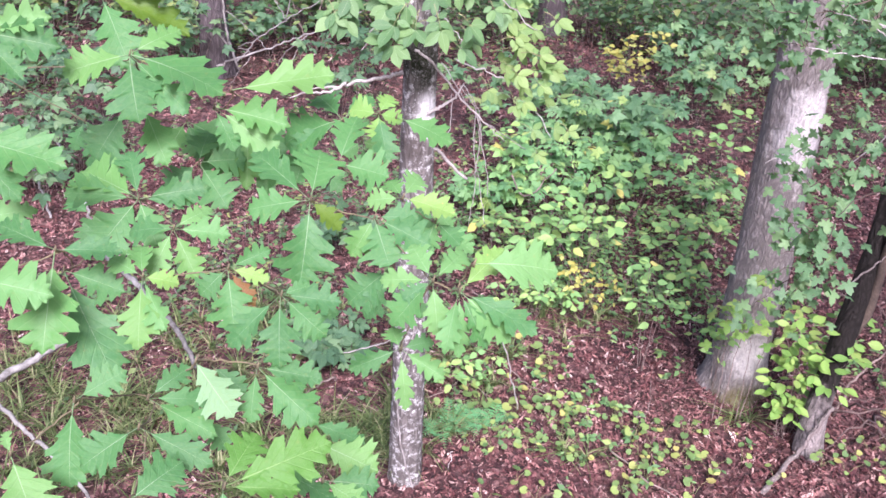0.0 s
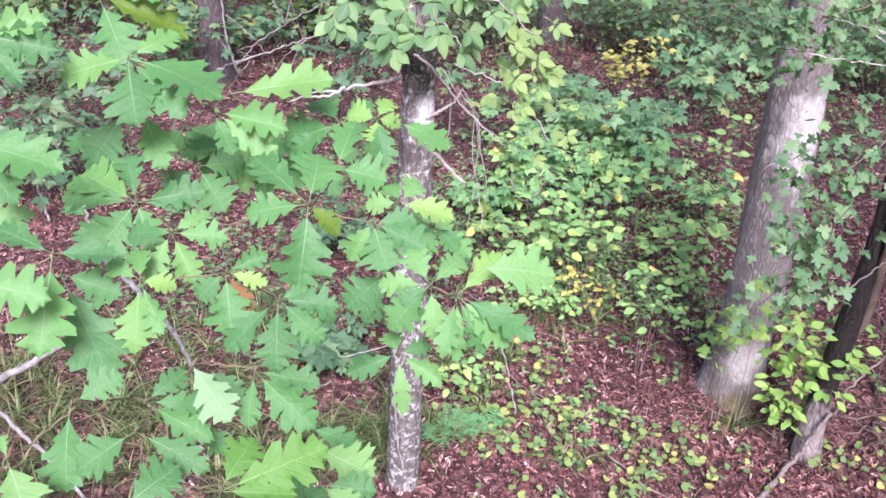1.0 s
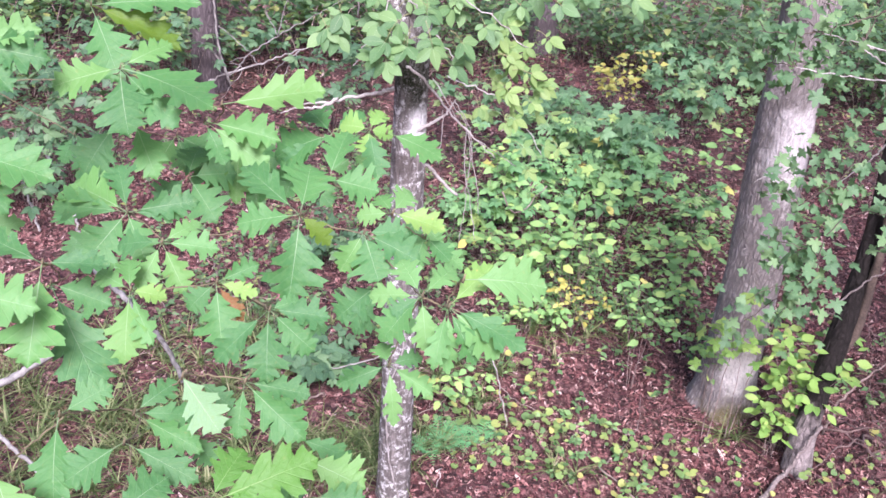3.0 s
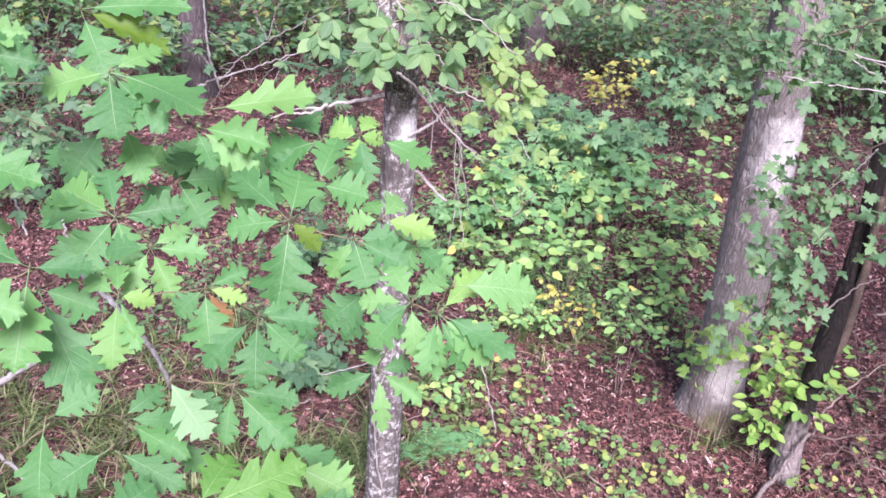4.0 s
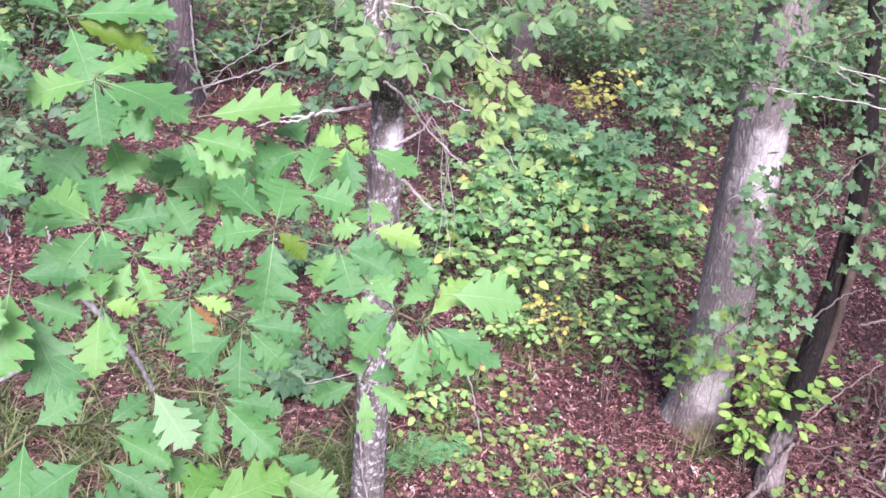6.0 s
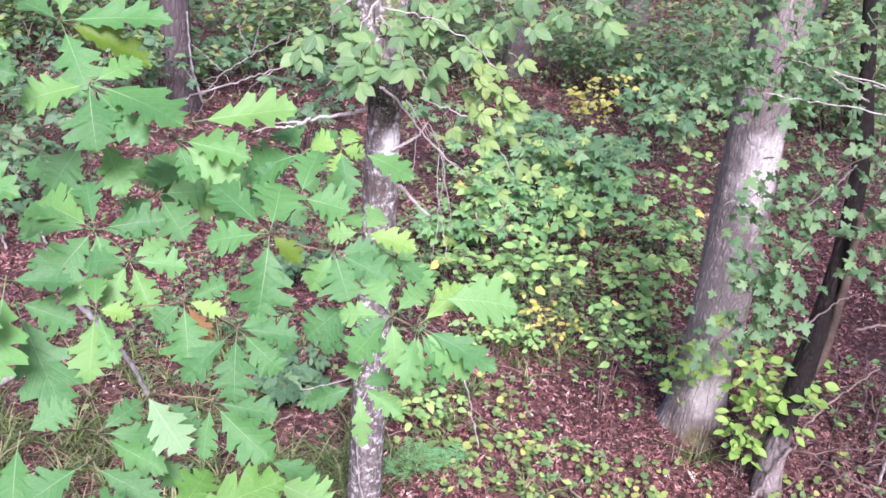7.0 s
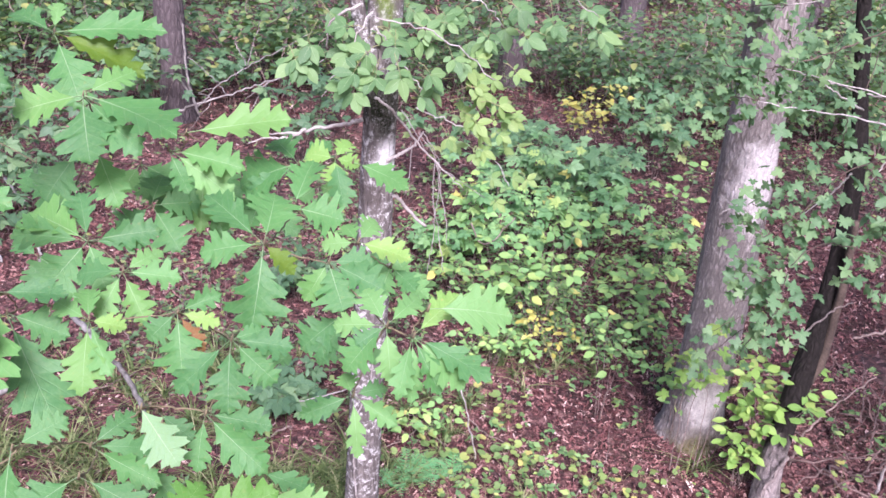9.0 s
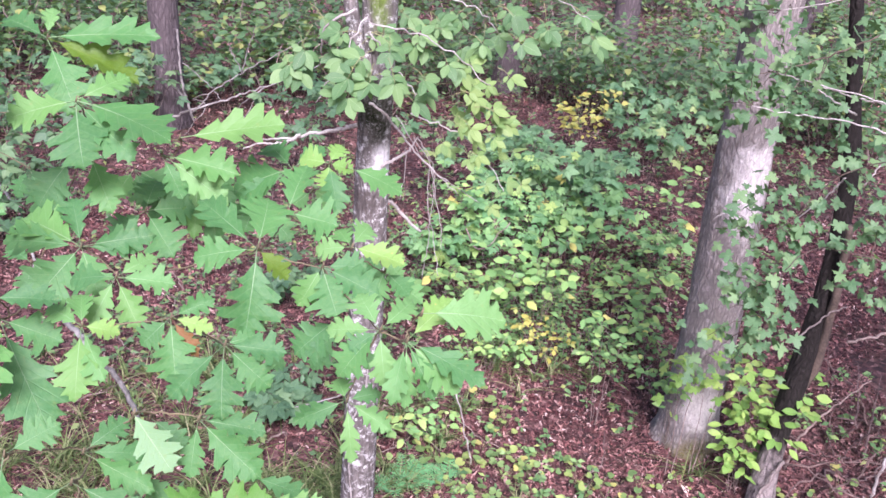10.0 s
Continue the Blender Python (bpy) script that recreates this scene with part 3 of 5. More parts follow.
def tall_tree(name, place, lean, top, r0, r1, material, label, seed, flare=None, sides=26, rough=0.10, leafy=True, crown_at=7.6, mid=()):
    """A trunk from the ground with limbs and a loose crown above."""
    rng = random.Random(seed)
    t = thing(name, place, label, "tree")
    pts = [(0, 0, -0.12), *mid, (lean[0], lean[1], top)]
    line = bend(pts, max(6, int(top / 0.07 / (len(pts) - 1))))
    part("trunk", tube(line, r0, r1, sides, rough, flare, seed), material, t)
    if leafy:
        centres = []
        for k in range(6):
            z = crown_at + (top - crown_at) * k / 6
            s = z / top
            a = k * 2.4 + seed
            reach = rng.uniform(0.9, 1.6)
            start = (lean[0] * s, lean[1] * s, z)
            end = (start[0] + reach * math.cos(a), start[1] + reach * math.sin(a), z + 0.7)
            part("limb", tube(crooked([start, ((start[0] + end[0]) / 2, (start[1] + end[1]) / 2, z + 0.5), end], rng, 0.02), r1 * 0.8, r1 * 0.25, 7), material, t)
            centres.append((*end, rng.uniform(0.6, 0.9)))
        centres.append((lean[0], lean[1], top + 0.2, 0.9))
        crown(t, rng, centres, 60, 0.17)
    return t


big = tall_tree("large_tree", (2.72, 5.40, 0), (-0.68, 0.0), 10.5, 0.20, 0.10, m_bark_big, "large grey-barked tree with a pale patch on its flared trunk", 3, flare=(0.17, 0.15), sides=40, rough=0.08, mid=((0.0, 0.0, 0.8), (-0.01, 0.0, 1.6), (-0.035, 0.0, 2.4), (-0.05, 0.0, 3.2), (-0.10, 0.0, 4.2), (-0.29, 0.0, 5.8), (-0.47, 0.0, 8.0)))
slim = tall_tree("hickory_tree", (0.235, 4.46, 0), (0.10, 0.1), 9.0, 0.104, 0.05, m_bark_hick, "slender grey hickory trunk blotched with white lichen", 7, flare=(0.1, 0.03), sides=26, rough=0.07, mid=((0.012, 0.0, 1.2), (0.03, 0.0, 2.6)))
dark = tall_tree("dark_tree", (2.99, 4.63, 0), (-0.20, 0.8), 5.0, 0.088, 0.012, m_bark_dark, "thin leaning tree with wet blackish bark", 9, flare=(0.2, 0.03), sides=22, rough=0.16, crown_at=4.5, mid=((0.0, 0.05, 0.31), (0.10, 0.16, 1.02), (0.185, 0.25, 1.56), (0.205, 0.32, 2.0), (0.195, 0.38, 2.39), (0.13, 0.45, 2.82)))
far_a = tall_tree("far_tree", (-2.2, 12.3, 0), (-0.3, 0.3), 11.0, 0.20, 0.12, m_bark_far, "grey-violet trunk standing far back in the woods", 21, flare=(0.3, 0.12), sides=22)
tall_tree("far_tree", (5.56, 17.54, 0), (0.2, 0.2), 11.0, 0.26, 0.15, m_bark_far, "dark trunk far back behind green undergrowth", 22, flare=(0.3, 0.1), sides=20)
tall_tree("far_tree", (9.74, 18.39, 0), (0.25, 0.2), 10.5, 0.22, 0.13, m_bark_far, "brown-barked trunk standing behind the large tree", 23, flare=(0.3, 0.1), sides=20)
tall_tree("far_tree", (-5.6, 15.5, 0), (0.2, 0.2), 11.0, 0.2, 0.12, m_bark_far, "dim trunk far back in the undergrowth", 24, flare=(0.3, 0.1), sides=18)


def limb_on(tree, name, points, r0, r1, material, seed=0, wobble=0.012, label="", sides=7):
    """A branch given in world places, hung under its tree."""
    rng = random.Random(seed)
    o = np.array(tree.location)
    return part(name, tube(crooked([np.array(p) - o for p in points], rng, wobble), r0, r1, sides, 0.12, None, seed), material, tree, label)


limb_on(slim, "dead_branch", [(0.18, 4.42, 2.72), (0.11, 4.42, 2.70), (-0.03, 4.42, 2.67), (-0.14, 4.42, 2.64), (-0.29, 4.42, 2.63)], 0.013, 0.004, m_dead, 1, 0.006, label="bare bleached branch")
limb_on(slim, "dead_branch", [(-0.10, 4.38, 2.67), (-0.18, 4.38, 2.63), (-0.28, 4.38, 2.62), (-0.38, 4.38, 2.59)], 0.009, 0.003, m_dead, 2, 0.006, label="bare bleached branch")
limb_on(slim, "dead_branch", [(0.30, 4.38, 2.52), (0.38, 4.38, 2.56), (0.44, 4.38, 2.61), (0.48, 4.38, 2.68)], 0.01, 0.004, m_dead, 3, 0.006, label="bare bleached branch")
limb_on(slim, "dead_branch", [(0.30, 4.55, 2.29), (0.38, 4.55, 2.24), (0.45, 4.55, 2.16), (0.54, 4.55, 2.08)], 0.012, 0.008, m_dead, 4, 0.004, label="broken stub")
limb_on(slim, "branch", [(0.23, 4.30, 2.87), (0.32, 4.30, 2.81), (0.42, 4.30, 2.68), (0.56, 4.30, 2.54), (0.69, 4.30, 2.41)], 0.007, 0.0025, m_dead, 5, 0.006)
limb_on(slim, "branch", [(0.21, 4.44, 2.92), (0.16, 4.44, 3.17), (0.13, 4.44, 3.33), (0.09, 4.44, 3.63)], 0.045, 0.03, m_bark_hick, 6, 0.003)
limb_on(slim, "dead_branch", [(0.16, 4.35, 3.30), (0.08, 4.35, 3.26), (0.01, 4.35, 3.20), (-0.00, 4.35, 3.09)], 0.008, 0.004, m_dead, 7, 0.004)
limb_on(slim, "branch", [(0.22, 4.20, 3.23), (0.32, 4.20, 3.10), (0.40, 4.20, 3.00), (0.47, 4.20, 2.90)], 0.004, 0.002, m_dead, 8, 0.012)
limb_on(slim, "branch", [(0.22, 4.30, 3.25), (0.45, 4.30, 3.21), (0.64, 4.30, 3.11), (0.81, 4.30, 2.98)], 0.004, 0.002, m_dead, 9, 0.012)
limb_on(slim, "branch", [(0.21, 4.25, 3.29), (0.08, 4.25, 3.08), (0.02, 4.25, 2.97), (-0.02, 4.25, 2.88)], 0.004, 0.002, m_dead, 10, 0.012)
limb_on(far_a, "dead_limb", [(-2.00, 11.90, 1.41), (-1.99, 11.90, 1.05), (-1.98, 11.90, 0.68), (-1.93, 11.90, 0.47), (-1.85, 11.90, 0.20)], 0.012, 0.018, m_far_limb, 11, 0.01, label="bleached leaning limb")
limb_on(far_a, "dead_limb", [(-2.47, 11.80, 0.74), (-2.22, 11.80, 0.79), (-2.06, 11.80, 0.69), (-1.95, 11.80, 0.53)], 0.012, 0.015, m_far_limb, 12, 0.01)
limb_on(dark, "stem", [(3.10, 4.78, 0.81), (3.18, 4.78, 1.04), (3.19, 4.78, 1.40), (3.18, 4.78, 1.74), (3.15, 4.78, 2.07)], 0.035, 0.022, m_twig, 25, 0.006, label="reddish-brown side stem")
limb_on(dark, "branch", [(2.96, 4.72, 1.29), (3.06, 4.72, 1.41), (3.14, 4.72, 1.50), (3.25, 4.72, 1.54)], 0.007, 0.004, m_drift, 24, 0.006)
limb_on(slim, "branch", [(0.31, 4.40, 3.50), (0.74, 4.40, 3.41), (1.09, 4.40, 3.39), (1.30, 4.40, 3.28)], 0.005, 0.002, m_dead, 26, 0.012)
limb_on(slim, "branch", [(0.31, 4.40, 3.44), (0.55, 4.40, 3.38), (0.74, 4.40, 3.31), (0.84, 4.40, 3.21)], 0.004, 0.002, m_dead, 27, 0.012)
vine = thing("climbing_vine", (0.31, 4.25, 0.0), "thin pale vine climbing the slender trunk", "vine")
limb_on(vine, "stem", [(0.31, 4.33, -0.08), (0.21, 4.33, 0.33), (0.18, 4.33, 0.64), (0.17, 4.33, 0.89), (0.22, 4.33, 1.06), (0.26, 4.33, 1.21), (0.27, 4.33, 1.41)], 0.006, 0.004, m_dead, 30, 0.003)
hanging = thing("hanging_vine", (0.549, 4.6, 2.476), "loose bare vines hanging from the hickory bough", "vine")
limb_on(hanging, "strand", [(0.48, 4.62, 2.59), (0.57, 4.62, 2.45), (0.57, 4.62, 2.23), (0.62, 4.62, 2.00), (0.66, 4.62, 1.77)], 0.003, 0.002, m_dead, 31, 0.006)
limb_on(hanging, "strand", [(0.50, 4.62, 2.59), (0.59, 4.62, 2.44), (0.60, 4.62, 2.24), (0.59, 4.62, 2.11), (0.59, 4.62, 1.97), (0.57, 4.62, 1.75)], 0.003, 0.002, m_dead, 32, 0.006)
limb_on(hanging, "strand", [(0.44, 4.62, 2.54), (0.44, 4.62, 2.39), (0.42, 4.62, 2.23)], 0.003, 0.002, m_dead, 33, 0.006)
limb_on(hanging, "strand", [(0.58, 4.62, 2.42), (0.65, 4.62, 2.11), (0.67, 4.62, 1.94)], 0.003, 0.002, m_dead, 34, 0.006)
limb_on(hanging, "strand", [(0.38, 4.62, 2.71), (0.54, 4.62, 2.47), (0.70, 4.62, 2.33), (0.86, 4.62, 2.23)], 0.003, 0.002, m_dead, 35, 0.006)

# unseen tree, added only to shade the ground on the right
near_tree = tall_tree("shade_tree", (4.3, 1.3, 0), (0.0, 0.1), 7.0, 0.11, 0.05, m_bark_far, "unseen leafy tree added to shade the right of the floor", 26, flare=(0.2, 0.04), sides=16, leafy=False)
crown(near_tree, random.Random(12), [(-0.3, 0.5, 4.9, 0.7), (-0.6, -0.3, 5.3, 0.8), (0.2, 0.3, 5.8, 0.8), (0.0, -0.2, 6.6, 0.8), (0.8, 0.6, 5.3, 0.8), (0.3, 0.2, 7.2, 0.8), (0.3, -1.2, 6.0, 0.7), (0.9, -1.0, 5.6, 0.7)], 95, 0.19)
for k in range(7):
    limb_on(near_tree, "limb", [(4.3, 1.3, 3.2 + 0.45 * k), (4.3 + 0.4 * math.cos(2.2 * k), 1.3 + 0.4 * math.sin(2.2 * k), 3.5 + 0.45 * k), (4.3 + 0.8 * math.cos(2.2 * k), 1.3 + 0.8 * math.sin(2.2 * k), 3.7 + 0.45 * k)], 0.03, 0.01, m_bark_far, k)

# three more unseen trees, added so their crowns shade the far right
tall_tree("shade_tree", (6.4, 1.4, 0), (0.1, 0.1), 10.5, 0.16, 0.07, m_bark_far, "unseen tall tree added to shade the right and far ground", 28, flare=(0.2, 0.05), sides=16, crown_at=6.2)

tall_tree("shade_tree", (7.3, 4.2, 0), (0.1, 0.1), 10.0, 0.16, 0.07, m_bark_far, "unseen tall tree added to shade the right and far ground", 29, flare=(0.2, 0.05), sides=16, crown_at=6.2)

tall_tree("shade_tree", (5.4, 3.6, 0), (0.1, 0.1), 10.0, 0.14, 0.06, m_bark_far, "unseen tall tree added to shade the right and far ground", 30, flare=(0.2, 0.05), sides=16, crown_at=6.2)

# ---- the near oak ----
oak = thing("oak_tree", (-2.0, 2.7, 0), "young red oak with broad bright green lobed leaves", "tree")
ORNG = random.Random(31)
OAK_O = Vector((-2.0, 2.7, 0))
part("trunk", tube(bend([(0, 0, -0.1), (0.03, -0.02, 2.0), (0.0, 0.03, 4.2), (0.05, 0.02, 6.2)], 14), 0.085, 0.045, 18, 0.08, (0.15, 0.03), 2), m_bark_far, oak)
crown(oak, random.Random(2), [(-0.3, 0.1, 6.2, 0.8), (-0.7, 0.6, 6.6, 0.8), (0.0, 0.8, 6.9, 0.8), (-0.6, -0.5, 6.9, 0.7)], 60, 0.17)
BOUGH_PLACES = []


def oak_limb(points, r0, r1, seed):
    line = crooked([np.array(p) - np.array(OAK_O) for p in points], random.Random(seed), 0.008, 8)
    BOUGH_PLACES.extend(Vector(q) for q in line)
    part("limb", tube(line, r0, r1, 8, 0.1, None, seed), m_twig, oak)


oak_limb([(-1.98, 2.7, 3.0), (-1.55, 2.68, 3.2), (-1.15, 2.5, 3.35), (-0.85, 2.25, 3.45)], 0.012, 0.004, 1)
oak_limb([(-1.98, 2.7, 2.7), (-1.5, 2.35, 2.95), (-1.1, 2.0, 3.1), (-0.80, 1.75, 3.2)], 0.012, 0.004, 2)
oak_limb([(-1.98, 2.7, 2.4), (-1.5, 2.2, 2.62), (-1.1, 1.75, 2.85), (-0.75, 1.45, 3.0)], 0.012, 0.004, 3)
oak_limb([(-1.98, 2.7, 3.4), (-1.5, 2.5, 3.7), (-1.1, 2.35, 3.78), (-0.85, 2.2, 3.75)], 0.012, 0.004, 4)
for k, end in enumerate(((-2.6, 3.3, 6.3), (-2.9, 2.4, 6.6), (-1.7, 3.5, 6.7))):
    limb_on(oak, "limb", [(-1.98, 2.7, 4.8 + 0.3 * k), ((end[0] - 1.98) / 2, (end[1] + 2.7) / 2, 5.6 + 0.25 * k), end], 0.025, 0.010, m_bark_far, 80 + k)
flat_pale = recoloured(flat_forms, m_oak_pale)


def oak_spray(node, leaves):
    """A twig from the nearest limb to node, ending in a whorl of leaves: bearing, rise, length, breadth of each."""
    n = Vector(node) - OAK_O
    near = min(BOUGH_PLACES, key=lambda q: (q - n).length + 0.6 * max(0.0, q.x - n.x))
    sag = Vector((0, 0.055, -0.035))
    part("twig", tube(crooked([near, near.lerp(n, 0.08) + sag * 0.7, near.lerp(n, 0.5) + sag, near.lerp(n, 0.92) + sag * 0.7, n], ORNG, 0.002), 0.0017, 0.0013, 6), m_shoot, oak)
    BOUGH_PLACES.append(n)
    part("bud", tube([n + Vector((0, 0, -0.004)), n + Vector((0.002, -0.002, 0.004)), n + Vector((0.004, -0.003, 0.012))], 0.003, 0.001, 6), m_shoot, oak)
    for bearing, rise, length, breadth, *kind in leaves:
        way = heading(bearing, rise)
        face = Vector((0.05 + ORNG.gauss(0, 0.18), -0.64 + ORNG.gauss(0, 0.16), 0.76))
        forms = {"light": oak_light, "dark": oak_shaded, "lime": oak_lime, "olive": oak_olive, "yellow": oak_yellow, "brown": oak_brown}.get(kind[0], oak_forms) if kind else oak_forms
        says = {"pale": "pale upturned leaf underside", "dark": "leaf tinted darker as if shaded", "lime": "thin lime-green leaf", "olive": "leaf tinted olive as if backlit", "yellow": "yellow-green leaf", "brown": "withered brown leaf", "light": "fresh light green leaf"}.get(kind[0], "") if kind else ""
        if kind and kind[0] == "pale":
            forms, face = flat_pale, Vector((-0.1, -0.8, 0.6))
        leaf_on(oak, ORNG.choice(forms), aim(n, way, face, length, breadth), label=says)


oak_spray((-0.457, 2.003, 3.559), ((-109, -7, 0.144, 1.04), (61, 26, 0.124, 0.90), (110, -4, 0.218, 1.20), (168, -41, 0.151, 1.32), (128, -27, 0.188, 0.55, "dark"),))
oak_spray((-0.554, 2.176, 3.647), ((150, -29, 0.197, 0.72), (101, 12, 0.249, 0.55), (107, -12, 0.212, 0.55, "olive"), (-64, 22, 0.120, 0.90), (0, 46, 0.091, 0.69, "light"),))
oak_spray((-0.721, 1.894, 3.636), ((96, -6, 0.164, 0.77), (87, 15, 0.148, 0.65, "light"), (123, -29, 0.136, 0.71),))
oak_spray((-0.659, 1.602, 3.535), ((108, -3, 0.190, 0.69), (128, -27, 0.153, 0.57),))
oak_spray((-0.689, 1.616, 3.353), ((91, 19, 0.124, 0.55, "light"),))
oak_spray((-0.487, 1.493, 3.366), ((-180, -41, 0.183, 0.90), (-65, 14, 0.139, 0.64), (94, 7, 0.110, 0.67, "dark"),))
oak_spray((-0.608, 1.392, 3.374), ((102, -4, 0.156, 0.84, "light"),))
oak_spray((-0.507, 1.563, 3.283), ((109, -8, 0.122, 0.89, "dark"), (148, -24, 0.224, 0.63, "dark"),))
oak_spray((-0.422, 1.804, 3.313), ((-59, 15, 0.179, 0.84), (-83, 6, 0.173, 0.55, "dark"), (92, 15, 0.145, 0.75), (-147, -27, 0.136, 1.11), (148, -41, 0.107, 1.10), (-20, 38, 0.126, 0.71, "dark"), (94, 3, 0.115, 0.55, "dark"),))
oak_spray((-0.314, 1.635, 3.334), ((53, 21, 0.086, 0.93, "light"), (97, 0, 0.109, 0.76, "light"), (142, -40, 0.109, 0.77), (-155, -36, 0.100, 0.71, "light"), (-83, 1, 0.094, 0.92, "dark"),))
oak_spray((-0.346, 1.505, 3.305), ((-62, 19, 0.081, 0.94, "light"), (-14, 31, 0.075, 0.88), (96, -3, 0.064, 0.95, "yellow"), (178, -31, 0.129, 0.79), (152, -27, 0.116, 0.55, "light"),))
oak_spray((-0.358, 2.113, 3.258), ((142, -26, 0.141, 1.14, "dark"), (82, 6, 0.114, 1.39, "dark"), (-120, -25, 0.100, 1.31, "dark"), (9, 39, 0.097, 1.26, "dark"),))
oak_spray((-0.468, 2.094, 3.413), ((151, -32, 0.162, 0.74),))
oak_spray((-0.528, 2.187, 3.366), ((-138, -35, 0.144, 1.07, "dark"),))
oak_spray((-0.248, 2.002, 3.483), ((92, 13, 0.230, 0.61),))
oak_spray((-0.285, 1.986, 3.449), ((109, -2, 0.176, 0.68), (144, -34, 0.107, 0.79), (118, -20, 0.173, 0.55, "light"),))
oak_spray((-0.043, 1.558, 3.437), ((-47, 20, 0.178, 0.55), (-92, -4, 0.117, 0.88), (-175, -48, 0.158, 0.97), (13, 35, 0.126, 1.06), (118, -29, 0.076, 0.84, "olive"),))
oak_spray((0.001, 1.726, 3.434), ((17, 37, 0.125, 0.87), (113, 0, 0.104, 1.24),))
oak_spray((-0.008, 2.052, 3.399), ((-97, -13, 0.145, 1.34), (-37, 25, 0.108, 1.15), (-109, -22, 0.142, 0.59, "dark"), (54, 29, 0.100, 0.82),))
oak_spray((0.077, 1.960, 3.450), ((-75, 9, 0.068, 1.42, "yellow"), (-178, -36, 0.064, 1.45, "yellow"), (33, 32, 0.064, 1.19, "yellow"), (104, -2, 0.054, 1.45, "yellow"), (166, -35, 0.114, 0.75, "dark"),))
oak_spray((0.115, 1.954, 3.445), ((119, -3, 0.133, 0.83),))
oak_spray((0.126, 1.641, 3.403), ((-87, -4, 0.070, 1.02, "light"), (37, 27, 0.073, 1.00, "light"), (115, 1, 0.105, 0.78, "yellow"), (-33, 28, 0.055, 1.23),))
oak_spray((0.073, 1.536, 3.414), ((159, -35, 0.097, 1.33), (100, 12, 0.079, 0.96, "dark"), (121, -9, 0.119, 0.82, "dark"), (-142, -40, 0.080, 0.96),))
oak_spray((0.192, 1.660, 3.342), ((-151, -45, 0.059, 1.25), (133, -17, 0.069, 1.18), (120, -22, 0.096, 0.75, "light"),))
oak_spray((0.169, 1.304, 3.423), ((-38, 41, 0.072, 0.93, "light"), (-85, 1, 0.086, 0.76, "light"), (-127, -25, 0.094, 0.95), (171, -46, 0.087, 0.84, "light"), (49, 22, 0.087, 0.70, "light"), (-114, -22, 0.057, 1.07, "dark"),))
oak_spray((0.209, 1.268, 3.426), ((179, -49, 0.101, 0.57, "light"), (129, -20, 0.110, 0.92, "light"), (125, -5, 0.136, 0.61, "dark"), (148, -35, 0.100, 0.55), (-162, -30, 0.098, 0.55, "light"), (59, 33, 0.103, 0.73, "yellow"),))
oak_spray((0.227, 1.253, 3.484), ((97, 8, 0.127, 0.89, "light"),))
oak_spray((0.119, 1.293, 3.297), ((-109, -14, 0.090, 0.65), (125, -13, 0.089, 0.63, "light"), (-27, 44, 0.040, 1.41), (169, -45, 0.099, 0.55, "light"), (85, 20, 0.056, 0.82),))
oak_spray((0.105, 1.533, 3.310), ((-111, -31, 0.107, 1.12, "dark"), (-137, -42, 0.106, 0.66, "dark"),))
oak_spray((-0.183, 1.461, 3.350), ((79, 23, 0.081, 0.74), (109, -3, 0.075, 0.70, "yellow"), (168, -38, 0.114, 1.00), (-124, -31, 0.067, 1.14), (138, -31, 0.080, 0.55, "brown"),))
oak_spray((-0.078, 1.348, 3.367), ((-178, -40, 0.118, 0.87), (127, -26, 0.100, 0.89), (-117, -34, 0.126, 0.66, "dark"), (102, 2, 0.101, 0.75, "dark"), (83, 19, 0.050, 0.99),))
oak_spray((-0.116, 1.291, 3.262), ((-170, -43, 0.091, 0.72), (132, -19, 0.137, 0.74), (108, 2, 0.113, 0.59),))
oak_spray((-0.208, 1.260, 3.296), ((133, -37, 0.109, 0.89, "pale"),))
oak_spray((-0.213, 1.379, 3.201), ((122, -20, 0.079, 0.84, "dark"),))
oak_spray((-0.296, 1.275, 3.210), ((55, 27, 0.084, 0.90), (124, -4, 0.133, 0.59), (97, 8, 0.101, 0.64, "dark"),))
oak_spray((-0.208, 1.292, 3.149), ((134, -28, 0.060, 1.14, "dark"),))
oak_spray((-0.271, 1.134, 3.269), ((-125, -14, 0.096, 1.06), (115, -10, 0.125, 0.55),))
oak_spray((-0.261, 1.004, 3.244), ((54, 24, 0.091, 1.13),))
oak_spray((-0.384, 1.199, 3.267), ((72, 29, 0.086, 0.86, "dark"), (-178, -40, 0.129, 1.00),))
oak_spray((-0.440, 1.085, 3.262), ((148, -30, 0.114, 1.04), (-29, 29, 0.039, 0.74, "light"),))
oak_spray((-0.109, 0.933, 3.343), ((81, 22, 0.142, 0.75, "lime"), (94, 3, 0.096, 0.65, "lime"), (29, 31, 0.082, 0.89, "lime"), (179, -27, 0.049, 1.28),))
oak_spray((-0.032, 1.242, 3.185), ((114, 3, 0.100, 0.73, "dark"),))
oak_spray((-0.012, 1.186, 3.191), ((113, -11, 0.106, 1.03),))
oak_spray((-0.001, 1.118, 3.175), ((93, -3, 0.089, 0.88), (123, -7, 0.074, 0.84),))
oak_spray((-0.088, 1.136, 3.195), ((106, 0, 0.075, 0.83), (115, -9, 0.128, 0.55),))
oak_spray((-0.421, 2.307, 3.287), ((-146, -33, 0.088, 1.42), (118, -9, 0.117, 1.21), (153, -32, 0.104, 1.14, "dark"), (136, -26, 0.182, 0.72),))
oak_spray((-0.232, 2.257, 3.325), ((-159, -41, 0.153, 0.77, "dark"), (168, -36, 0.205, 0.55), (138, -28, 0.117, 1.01),))
